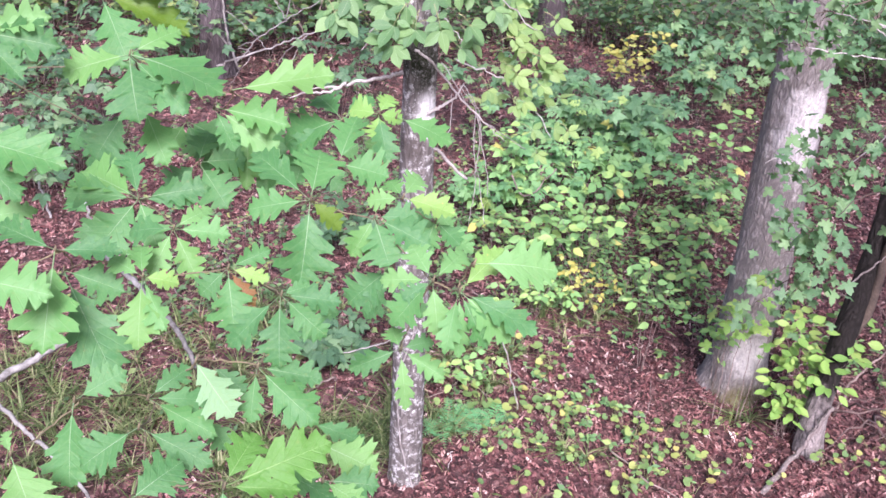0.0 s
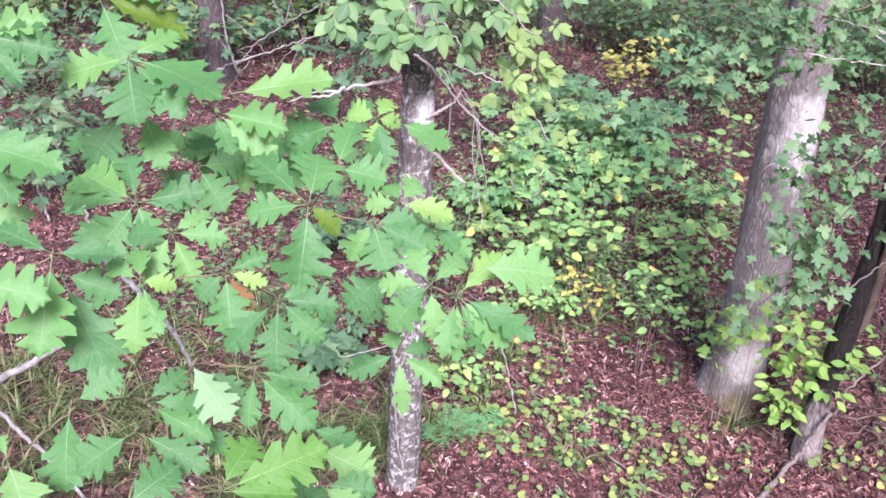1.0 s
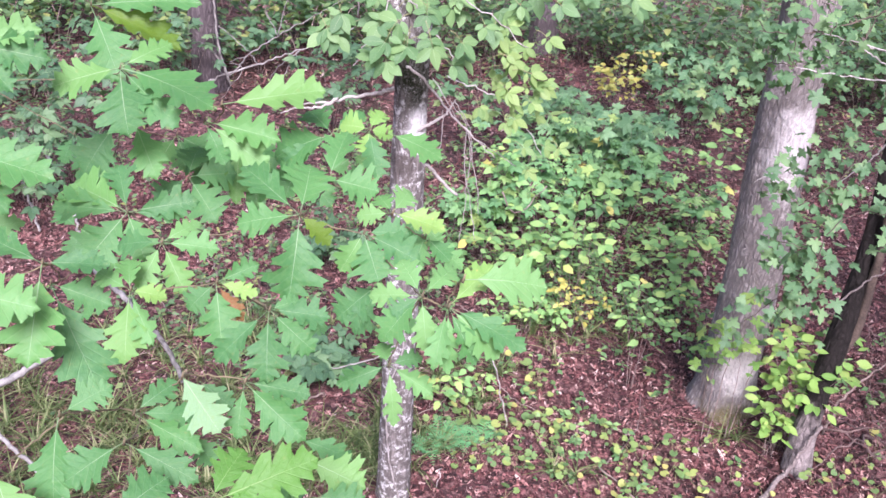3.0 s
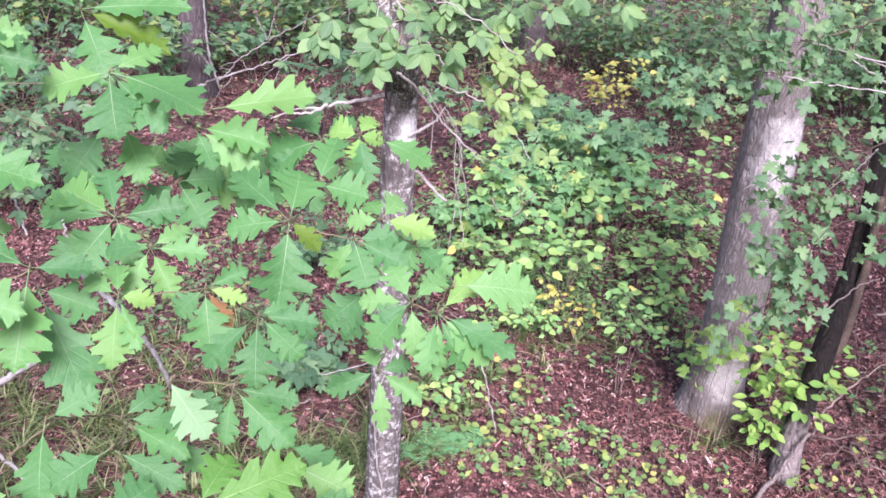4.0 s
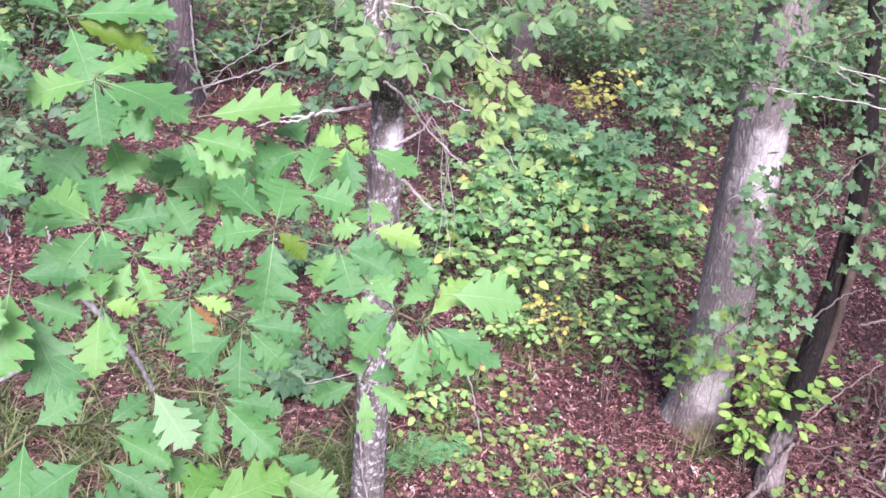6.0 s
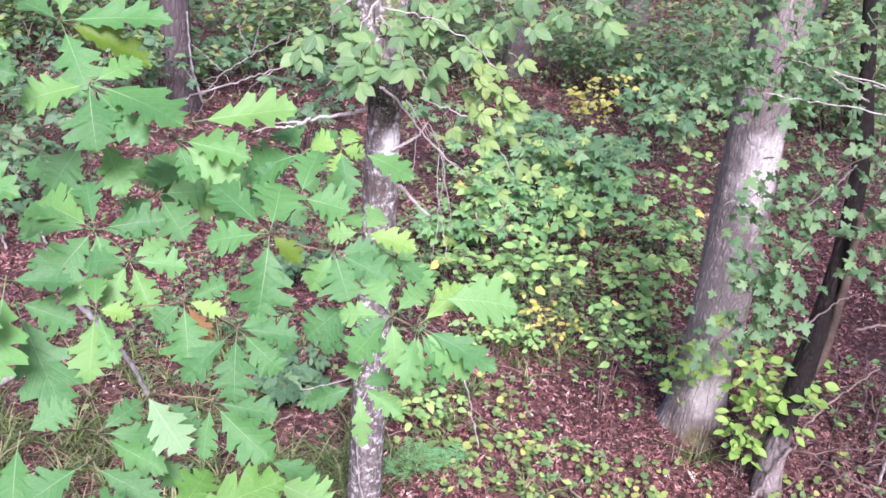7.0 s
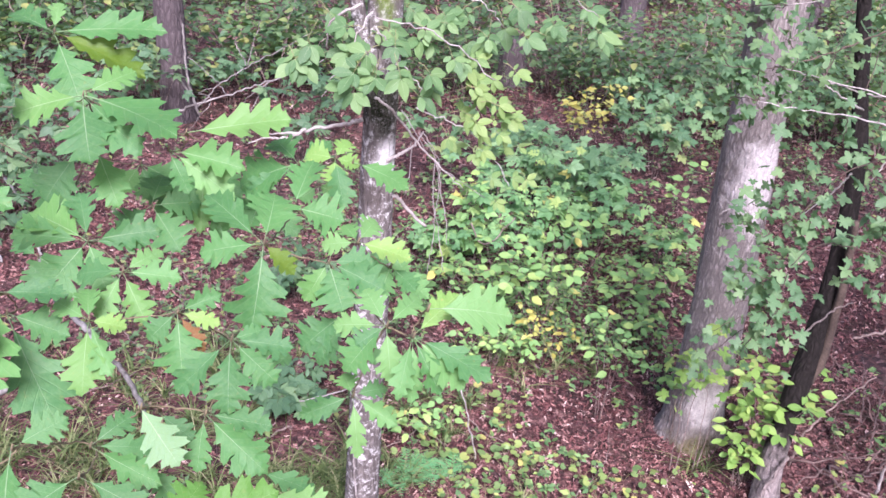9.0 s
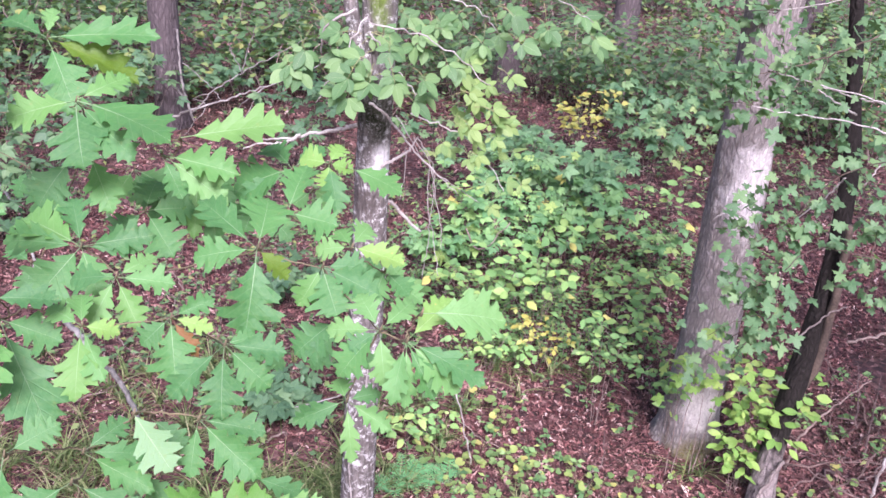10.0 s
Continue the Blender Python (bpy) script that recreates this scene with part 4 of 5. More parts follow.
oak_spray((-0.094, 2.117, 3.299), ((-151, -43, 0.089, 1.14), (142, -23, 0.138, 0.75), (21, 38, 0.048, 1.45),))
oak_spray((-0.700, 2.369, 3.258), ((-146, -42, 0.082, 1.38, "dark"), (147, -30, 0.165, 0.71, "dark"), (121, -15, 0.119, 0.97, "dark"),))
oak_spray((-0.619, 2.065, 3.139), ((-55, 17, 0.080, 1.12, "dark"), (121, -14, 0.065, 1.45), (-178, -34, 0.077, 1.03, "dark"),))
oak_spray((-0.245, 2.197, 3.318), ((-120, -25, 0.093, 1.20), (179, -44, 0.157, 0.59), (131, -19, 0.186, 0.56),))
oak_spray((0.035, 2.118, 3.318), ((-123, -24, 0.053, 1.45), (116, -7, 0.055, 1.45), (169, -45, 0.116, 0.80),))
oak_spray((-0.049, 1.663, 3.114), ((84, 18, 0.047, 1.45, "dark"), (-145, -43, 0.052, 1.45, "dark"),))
oak_spray((0.151, 1.506, 3.270), ((-121, -18, 0.040, 1.45), (160, -33, 0.047, 1.45),))
oak_spray((0.186, 1.767, 3.328), ((-158, -41, 0.078, 0.99), (126, -31, 0.068, 1.22), (-127, -29, 0.074, 0.96),))
limb_on(oak, "dead_limb", [(-1.58, 2.23, 2.33), (-1.11, 2.21, 2.46), (-1.03, 2.27, 2.49), (-0.95, 2.33, 2.51), (-0.87, 2.39, 2.54), (-0.79, 2.45, 2.58)], 0.017, 0.010, m_lichen_limb, 20, 0.004, label="bare limb spotted with pale lichen")
limb_on(oak, "dead_limb", [(-1.46, 2.45, 2.71), (-1.20, 2.42, 2.44), (-1.11, 2.37, 2.31), (-1.03, 2.34, 2.22), (-0.95, 2.31, 2.15), (-0.85, 2.25, 2.04), (-0.78, 2.20, 1.96)], 0.009, 0.006, m_lichen_limb, 21, 0.004, label="bare limb spotted with pale lichen")
limb_on(oak, "dead_limb", [(-0.88, 2.89, 2.54), (-0.76, 2.70, 2.58), (-0.69, 2.61, 2.58), (-0.64, 2.58, 2.52), (-0.58, 2.56, 2.46), (-0.52, 2.50, 2.35)], 0.010, 0.008, m_lichen_limb, 22, 0.004, label="bare limb spotted with pale lichen")

# ---- hickory leaves ----


def compound_leaf(tree, foot, bearing, rise, length, pairs, size, rng, forms=None):
    """A hickory leaf: a thin stalk whose leaflets spread like a hand at its end, two smaller ones behind."""
    forms = forms or hick_forms
    o = Vector(tree.location)
    way = heading(bearing, rise)
    face = Vector((rng.gauss(0, 0.25), -0.65 + rng.gauss(0, 0.2), 0.75)).normalized()
    p0 = Vector(foot) - o
    p1 = p0 + way * length * 0.6
    stalk = part("compound_leaf", tube(bend([p0, p0.lerp(p1, 0.5) + Vector((0, 0, 0.01)), p1], 4), 0.0018, 0.0012, 5), m_petiole, tree)
    u = (way - way.dot(face) * face).normalized()
    v = face.cross(u)
    spread = ((0, 1.15, 1.0), (52, 1.0, 1.0), (-52, 1.0, 1.0), (98, 0.7, 0.8), (-98, 0.7, 0.8)) if pairs > 1 else ((0, 1.15, 1.0), (60, 0.95, 1.0), (-60, 0.95, 1.0))
    for a, q, back in spread:
        a = radians(a + rng.uniform(-12, 12))
        d = math.cos(a) * u + math.sin(a) * v + face * rng.uniform(-0.35, 0.05)
        at = p0.lerp(p1, back)
        leaf_on(stalk, rng.choice(forms), aim(at, d, face + Vector((rng.gauss(0, 0.2), rng.gauss(0, 0.2), 0)), size * q * rng.uniform(0.72, 1.02), rng.uniform(0.95, 1.15)), "leaflet")


HR = random.Random(17)
compound_leaf(slim, (0.116, 4.022, 3.062), 150, -71, 0.137, 2, 0.113, HR)
compound_leaf(slim, (0.091, 4.090, 2.979), -97, -20, 0.020, 2, 0.102, HR)
compound_leaf(slim, (0.183, 4.048, 3.159), -114, -56, 0.189, 2, 0.108, HR)
compound_leaf(slim, (0.242, 4.096, 3.120), -122, -63, 0.146, 2, 0.098, HR)
compound_leaf(slim, (0.234, 4.101, 3.173), -99, -36, 0.108, 2, 0.113, HR)
compound_leaf(slim, (0.203, 4.217, 3.114), -86, 11, 0.082, 2, 0.102, HR)
compound_leaf(slim, (0.306, 3.990, 3.154), 137, -68, 0.162, 2, 0.117, HR)
compound_leaf(slim, (0.301, 4.049, 3.157), 134, -67, 0.127, 2, 0.107, HR)
compound_leaf(slim, (0.234, 4.035, 3.114), -143, -71, 0.114, 1, 0.113, HR)
compound_leaf(slim, (0.289, 4.131, 3.060), -93, -17, 0.099, 1, 0.102, HR)
compound_leaf(slim, (0.412, 4.076, 3.111), 108, -39, 0.124, 1, 0.122, HR)
compound_leaf(slim, (0.436, 4.211, 3.022), 115, -50, 0.137, 1, 0.111, HR)
compound_leaf(slim, (0.185, 4.265, 3.208), -90, 2, 0.167, 2, 0.104, HR)
compound_leaf(slim, (0.129, 4.452, 3.147), -89, 5, 0.091, 2, 0.094, HR)
compound_leaf(slim, (0.309, 4.165, 3.237), 173, -76, 0.137, 2, 0.104, HR)
compound_leaf(slim, (0.226, 4.226, 3.227), 100, -27, 0.179, 2, 0.094, HR)
compound_leaf(slim, (0.134, 4.202, 3.157), -114, -58, 0.103, 2, 0.108, HR)
compound_leaf(slim, (0.076, 4.380, 3.139), -160, -75, 0.091, 2, 0.098, HR)
compound_leaf(slim, (-0.127, 4.323, 3.049), -108, -43, 0.075, 1, 0.108, HR)
compound_leaf(slim, (-0.203, 4.558, 3.006), 109, -55, 0.097, 1, 0.098, HR)
compound_leaf(slim, (-0.061, 4.327, 3.051), -114, -54, 0.095, 1, 0.108, HR)
compound_leaf(slim, (0.015, 4.492, 3.044), -103, -34, 0.217, 1, 0.098, HR)
compound_leaf(slim, (0.212, 4.314, 3.198), 92, 3, 0.131, 2, 0.099, HR)
compound_leaf(slim, (0.190, 4.375, 3.135), 83, 33, 0.101, 2, 0.090, HR)
compound_leaf(slim, (0.398, 4.362, 3.222), 100, -22, 0.118, 2, 0.099, HR)
compound_leaf(slim, (0.485, 4.541, 3.173), 94, 10, 0.159, 2, 0.090, HR)
compound_leaf(slim, (0.491, 4.350, 3.203), -100, -46, 0.131, 2, 0.099, HR)
compound_leaf(slim, (0.513, 4.426, 3.247), -150, -75, 0.214, 2, 0.090, HR)
compound_leaf(slim, (0.561, 4.326, 3.131), 119, -56, 0.118, 2, 0.099, HR)
compound_leaf(slim, (0.657, 4.408, 3.076), -178, -75, 0.077, 2, 0.090, HR)
compound_leaf(slim, (0.316, 4.109, 3.019), 104, -30, 0.220, 1, 0.108, HR)
compound_leaf(slim, (0.241, 4.251, 2.979), 97, -10, 0.366, 1, 0.098, HR)
compound_leaf(slim, (0.604, 4.386, 2.979), 93, 16, 0.127, 2, 0.090, HR, hick_pale)
compound_leaf(slim, (0.574, 4.486, 2.923), 97, 2, 0.287, 2, 0.084, HR, hick_pale)
compound_leaf(slim, (0.674, 4.364, 2.932), 106, -23, 0.142, 2, 0.090, HR, hick_pale)
compound_leaf(slim, (0.682, 4.594, 2.939), 116, -46, 0.256, 2, 0.084, HR, hick_pale)
compound_leaf(slim, (0.746, 4.332, 2.859), 101, -5, 0.154, 2, 0.090, HR, hick_pale)
compound_leaf(slim, (0.692, 4.565, 2.794), 100, -6, 0.139, 2, 0.084, HR, hick_pale)
compound_leaf(slim, (0.634, 4.360, 2.903), 94, 15, 0.140, 2, 0.083, HR, hick_pale)
compound_leaf(slim, (0.604, 4.437, 2.829), 96, 8, 0.300, 2, 0.077, HR, hick_pale)
compound_leaf(slim, (0.680, 4.323, 2.802), 113, -38, 0.117, 2, 0.090, HR, hick_pale)
compound_leaf(slim, (0.769, 4.343, 2.737), 90, 28, 0.139, 2, 0.084, HR, hick_pale)
compound_leaf(slim, (0.611, 4.326, 2.784), 101, -9, 0.114, 1, 0.090, HR, hick_pale)
compound_leaf(slim, (0.590, 4.498, 2.724), 90, 21, 0.144, 1, 0.084, HR, hick_pale)
compound_leaf(slim, (0.558, 4.318, 2.741), 126, -54, 0.124, 1, 0.075, HR, hick_pale)
compound_leaf(slim, (0.611, 4.486, 2.666), 142, -64, 0.108, 1, 0.070, HR, hick_pale)
compound_leaf(slim, (0.711, 4.375, 2.653), 137, -60, 0.134, 1, 0.075, HR, hick_pale)
compound_leaf(slim, (0.647, 4.577, 2.589), 126, -53, 0.081, 1, 0.070, HR, hick_pale)
compound_leaf(slim, (0.752, 4.641, 3.260), -92, -39, 0.140, 2, 0.117, HR)
compound_leaf(slim, (0.726, 4.721, 3.265), -95, -44, 0.183, 2, 0.107, HR)
compound_leaf(slim, (0.811, 4.622, 3.211), -157, -77, 0.196, 2, 0.117, HR)
compound_leaf(slim, (0.866, 4.827, 3.232), 127, -65, 0.214, 2, 0.107, HR)
compound_leaf(slim, (0.862, 4.631, 3.296), 106, -25, 0.164, 2, 0.117, HR)
compound_leaf(slim, (0.903, 4.827, 3.269), 108, -34, 0.113, 2, 0.107, HR)
compound_leaf(slim, (0.527, 4.664, 3.245), 106, -39, 0.118, 2, 0.108, HR)
compound_leaf(slim, (0.540, 4.744, 3.224), 138, -73, 0.101, 2, 0.098, HR)
compound_leaf(slim, (1.241, 4.658, 3.308), 111, -29, 0.143, 2, 0.122, HR)
compound_leaf(slim, (1.278, 4.811, 3.257), 110, -24, 0.156, 2, 0.111, HR)
compound_leaf(slim, (1.277, 4.628, 3.203), 110, -21, 0.180, 2, 0.117, HR)
compound_leaf(slim, (1.279, 4.855, 3.082), 107, -6, 0.286, 2, 0.107, HR)
compound_leaf(slim, (0.353, 4.576, 3.255), 99, -22, 0.123, 2, 0.099, HR)
compound_leaf(slim, (0.349, 4.689, 3.255), 100, -29, 0.086, 2, 0.090, HR)
compound_leaf(slim, (-0.028, 4.479, 3.257), 104, -50, 0.130, 1, 0.099, HR)
compound_leaf(slim, (-0.067, 4.607, 3.268), 100, -42, 0.157, 1, 0.090, HR)
compound_leaf(slim, (-0.179, 4.333, 3.098), 114, -60, 0.114, 2, 0.108, HR)
compound_leaf(slim, (-0.156, 4.453, 3.094), 110, -55, 0.208, 2, 0.098, HR)
compound_leaf(slim, (-0.102, 4.356, 3.175), 126, -68, 0.134, 2, 0.108, HR)
compound_leaf(slim, (-0.043, 4.423, 3.205), -120, -61, 0.281, 2, 0.098, HR)
compound_leaf(slim, (0.862, 4.465, 3.025), 109, -30, 0.140, 2, 0.083, HR, hick_pale)
compound_leaf(slim, (0.792, 4.619, 2.926), 108, -29, 0.106, 2, 0.077, HR, hick_pale)
compound_leaf(slim, (0.817, 4.411, 2.808), 112, -34, 0.150, 1, 0.083, HR, hick_pale)
compound_leaf(slim, (0.776, 4.522, 2.809), 106, -16, 0.316, 1, 0.077, HR, hick_pale)
compound_leaf(slim, (0.668, 4.491, 3.010), 93, 18, 0.115, 2, 0.083, HR, hick_pale)
compound_leaf(slim, (0.683, 4.683, 2.924), 70, 62, 0.152, 2, 0.077, HR, hick_pale)
compound_leaf(slim, (0.716, 4.524, 3.173), 106, -31, 0.139, 2, 0.099, HR)
compound_leaf(slim, (0.651, 4.679, 3.198), 128, -65, 0.240, 2, 0.090, HR)
compound_leaf(slim, (0.926, 4.593, 3.166), 109, -30, 0.142, 2, 0.108, HR)
compound_leaf(slim, (0.994, 4.698, 3.137), 104, -9, 0.199, 2, 0.098, HR)
compound_leaf(slim, (1.058, 4.586, 3.258), 113, -41, 0.149, 2, 0.108, HR)
compound_leaf(slim, (1.123, 4.751, 3.298), 142, -72, 0.231, 2, 0.098, HR)

limb_on(slim, "branch", [(0.44, 4.42, 2.79), (0.60, 4.42, 2.73), (0.75, 4.42, 2.66), (0.87, 4.42, 2.52), (0.95, 4.42, 2.38)], 0.004, 0.002, m_dead, 28, 0.010)
compound_leaf(slim, (0.684, 4.471, 2.771), 137, -50, 0.099, 2, 0.067, HR, hick_pale)
compound_leaf(slim, (0.798, 4.380, 2.725), 122, -25, 0.128, 2, 0.072, HR, hick_pale)
compound_leaf(slim, (0.737, 4.363, 2.610), 116, -4, 0.082, 2, 0.083, HR, hick_pale)
compound_leaf(slim, (0.899, 4.435, 2.776), 91, -43, 0.104, 2, 0.079, HR, hick_pale)
compound_leaf(slim, (0.848, 4.445, 2.583), 90, -1, 0.095, 1, 0.073, HR, hick_pale)
compound_leaf(slim, (0.791, 4.417, 2.458), 101, -27, 0.112, 1, 0.079, HR, hick_pale)
compound_leaf(slim, (0.950, 4.471, 2.577), 91, 5, 0.073, 1, 0.082, HR, hick_pale)
compound_leaf(slim, (0.906, 4.488, 2.411), 116, 4, 0.120, 1, 0.076, HR, hick_pale)
compound_leaf(slim, (0.725, 4.450, 2.668), 129, 2, 0.118, 1, 0.078, HR, hick_pale)
compound_leaf(slim, (0.987, 4.394, 2.473), 112, -36, 0.091, 1, 0.068, HR, hick_pale)
compound_leaf(slim, (0.867, 4.483, 2.305), 118, -43, 0.077, 2, 0.072, HR, hick_pale)

# ---- maple boughs ----
maple = thing("maple_tree", (4.9, 5.3, 0), "maple sapling with dull green lobed leaves on thin pale boughs", "tree")
part("trunk", tube(bend([(0, 0, -0.1), (0.03, 0, 2.0), (-0.04, 0.05, 4.0), (0.0, 0.1, 5.6)], 12), 0.06, 0.02, 14, 0.06, (0.1, 0.02), 5), m_bark_far, maple)
crown(maple, random.Random(6), [(0.2, 0.3, 5.4, 0.6), (0.5, 0.0, 5.0, 0.6)], 50, 0.14)
MR = random.Random(19)
MO = Vector(maple.location)


def maple_bough(points, clusters, r0=0.010):
    """A thin bough and, round places along it, loose bunches of leaves: place, spread, leaves, size."""
    part("bough", tube(crooked([Vector(p) - MO for p in points], MR, 0.006), r0, 0.0025, 6), m_dead if r0 > 0.006 else m_twig, maple)
    for x, y, z, spread, many, size in clusters:
        c = Vector((x, y, z)) - MO
        foot = min((Vector(q) - MO for q in bend(points, 6).tolist()), key=lambda q: (q - c).length)
        part("twig", tube(crooked([foot, foot.lerp(c, 0.6) + Vector((0, 0, 0.02)), c], MR, 0.006), 0.003, 0.0015, 5), m_twig, maple)
        for _ in range(int(many * 1.5)):
            at = c + Vector((MR.gauss(0, 0.75), MR.gauss(0, 0.6), MR.gauss(0, 0.6))) * spread
            d = Vector((MR.gauss(0, 1), MR.gauss(-0.3, 0.8), MR.uniform(-0.9, 0.2)))
            leaf_on(maple, MR.choice(maple_forms), aim(at, d, (MR.gauss(0, 0.3), -0.6 + MR.gauss(0, 0.3), 0.8), size * 0.47 * MR.uniform(0.65, 1.2), MR.uniform(0.85, 1.1)))


maple_bough([(3.66, 4.12, 3.15), (3.12, 4.13, 3.01), (2.76, 3.97, 2.91), (2.61, 4.07, 2.92), (2.44, 4.18, 2.92), (2.32, 4.24, 2.91), (2.15, 4.33, 2.92)], ((2.02, 4.51, 2.86, 0.10, 7, 0.16), (2.20, 4.44, 2.91, 0.12, 9, 0.17), (2.09, 4.52, 3.00, 0.12, 8, 0.16), (2.35, 4.36, 2.90, 0.12, 8, 0.16), (2.48, 4.26, 2.80, 0.13, 8, 0.16), (3.30, 5.35, 2.47, 0.12, 8, 0.18), (2.76, 4.08, 2.80, 0.12, 8, 0.17), (2.74, 4.14, 2.93, 0.10, 6, 0.16), (2.57, 4.18, 2.74, 0.12, 6, 0.16),), 0.008)
maple_bough([(3.65, 4.15, 3.25), (3.16, 4.25, 3.12), (2.80, 4.10, 3.02), (2.58, 4.13, 3.05), (2.41, 4.23, 3.07), (2.25, 4.32, 3.09)], ((2.35, 4.41, 3.10, 0.14, 9, 0.16), (2.49, 4.35, 3.15, 0.14, 9, 0.16), (2.24, 4.44, 3.00, 0.12, 8, 0.15), (3.27, 5.49, 2.89, 0.12, 7, 0.18), (2.30, 4.76, 3.04, 0.12, 8, 0.15), (2.67, 4.61, 3.21, 0.14, 8, 0.16), (2.69, 4.27, 3.29, 0.15, 9, 0.16), (2.70, 4.21, 3.08, 0.12, 8, 0.16),), 0.008)
maple_bough([(3.70, 3.99, 2.82), (3.14, 4.05, 2.81), (2.77, 3.93, 2.81), (2.54, 4.03, 2.67), (2.44, 4.04, 2.55), (2.35, 4.04, 2.42), (2.21, 4.06, 2.29)], ((2.39, 4.23, 2.59, 0.13, 9, 0.17), (2.47, 4.16, 2.53, 0.12, 8, 0.17), (2.20, 4.25, 2.40, 0.12, 8, 0.17), (2.34, 4.17, 2.38, 0.12, 9, 0.17), (2.16, 4.23, 2.30, 0.12, 7, 0.16), (2.26, 4.17, 2.27, 0.13, 9, 0.16), (2.41, 4.09, 2.27, 0.13, 8, 0.17), (2.42, 4.12, 2.36, 0.11, 9, 0.17), (2.72, 4.03, 2.59, 0.14, 10, 0.17), (3.39, 5.20, 2.20, 0.10, 6, 0.18),), 0.005)
maple_bough([(3.80, 3.78, 2.54), (3.10, 3.79, 2.43), (2.79, 3.72, 2.34), (2.67, 3.80, 2.34), (2.47, 3.93, 2.32), (2.33, 3.94, 2.19), (2.28, 3.87, 2.00)], ((2.24, 4.10, 2.10, 0.13, 9, 0.17), (2.32, 4.08, 2.16, 0.11, 8, 0.17), (2.31, 4.04, 2.07, 0.12, 8, 0.17), (2.26, 3.97, 1.90, 0.14, 10, 0.17), (2.31, 3.95, 1.92, 0.12, 10, 0.18), (2.27, 3.91, 1.81, 0.10, 7, 0.17), (2.28, 3.91, 1.81, 0.12, 7, 0.16), (2.76, 3.95, 2.44, 0.11, 8, 0.18), (2.65, 3.84, 2.34, 0.10, 8, 0.18), (2.75, 3.87, 2.26, 0.13, 8, 0.17), (2.71, 3.81, 2.10, 0.12, 7, 0.15), (2.13, 4.12, 2.05, 0.10, 5, 0.16), (2.03, 4.01, 1.76, 0.09, 8, 0.15), (2.13, 4.05, 1.91, 0.09, 7, 0.15), (2.14, 4.26, 1.42, 0.08, 6, 0.14), (2.29, 4.20, 1.46, 0.09, 6, 0.14),), 0.004)
maple_bough([(3.64, 4.24, 3.79), (3.15, 4.47, 3.58), (2.86, 4.64, 3.47), (2.61, 4.77, 3.35), (2.44, 4.84, 3.30)], ((2.53, 4.94, 3.30, 0.10, 6, 0.19), (2.42, 5.31, 3.23, 0.14, 8, 0.18), (2.51, 5.25, 3.15, 0.12, 7, 0.16), (2.66, 4.85, 3.21, 0.12, 6, 0.15), (2.34, 5.33, 3.16, 0.12, 7, 0.17),), 0.008)

maple_bough([(2.81, 4.42, 3.29), (2.58, 4.42, 3.18), (2.36, 4.42, 3.10), (2.16, 4.42, 3.06), (1.97, 4.42, 3.07)], ((2.18, 4.50, 3.11, 0.11, 8, 0.17), (2.08, 4.45, 2.90, 0.11, 8, 0.17), (2.27, 4.50, 3.03, 0.11, 8, 0.17), (2.17, 4.40, 2.88, 0.11, 8, 0.17), (2.36, 4.40, 2.97, 0.11, 8, 0.17), (2.44, 4.50, 3.08, 0.11, 8, 0.17), (2.01, 4.60, 3.07, 0.11, 8, 0.17), (2.34, 4.60, 3.18, 0.11, 8, 0.17),), 0.005)
limb_on(maple, "bough", [(2.84, 4.30, 2.96), (2.69, 4.30, 2.99), (2.56, 4.30, 3.02), (2.45, 4.30, 3.05)], 0.006, 0.003, m_dead, 60, 0.006)
limb_on(maple, "bough", [(2.70, 4.30, 2.90), (2.61, 4.30, 2.94), (2.53, 4.30, 2.99), (2.45, 4.30, 3.03)], 0.006, 0.003, m_dead, 61, 0.006)
limb_on(maple, "bough", [(2.86, 4.50, 2.48), (2.82, 4.50, 2.43), (2.76, 4.50, 2.34), (2.63, 4.50, 2.22)], 0.006, 0.003, m_dead, 62, 0.006)
limb_on(maple, "bough", [(2.49, 4.70, 2.10), (2.39, 4.70, 2.16), (2.32, 4.70, 2.17), (2.25, 4.70, 2.13)], 0.006, 0.003, m_dead, 63, 0.006)
limb_on(maple, "bough", [(3.07, 4.50, 2.59), (3.01, 4.50, 2.50), (2.98, 4.50, 2.44)], 0.006, 0.003, m_dead, 64, 0.006)

# ---- shrubs and saplings ----


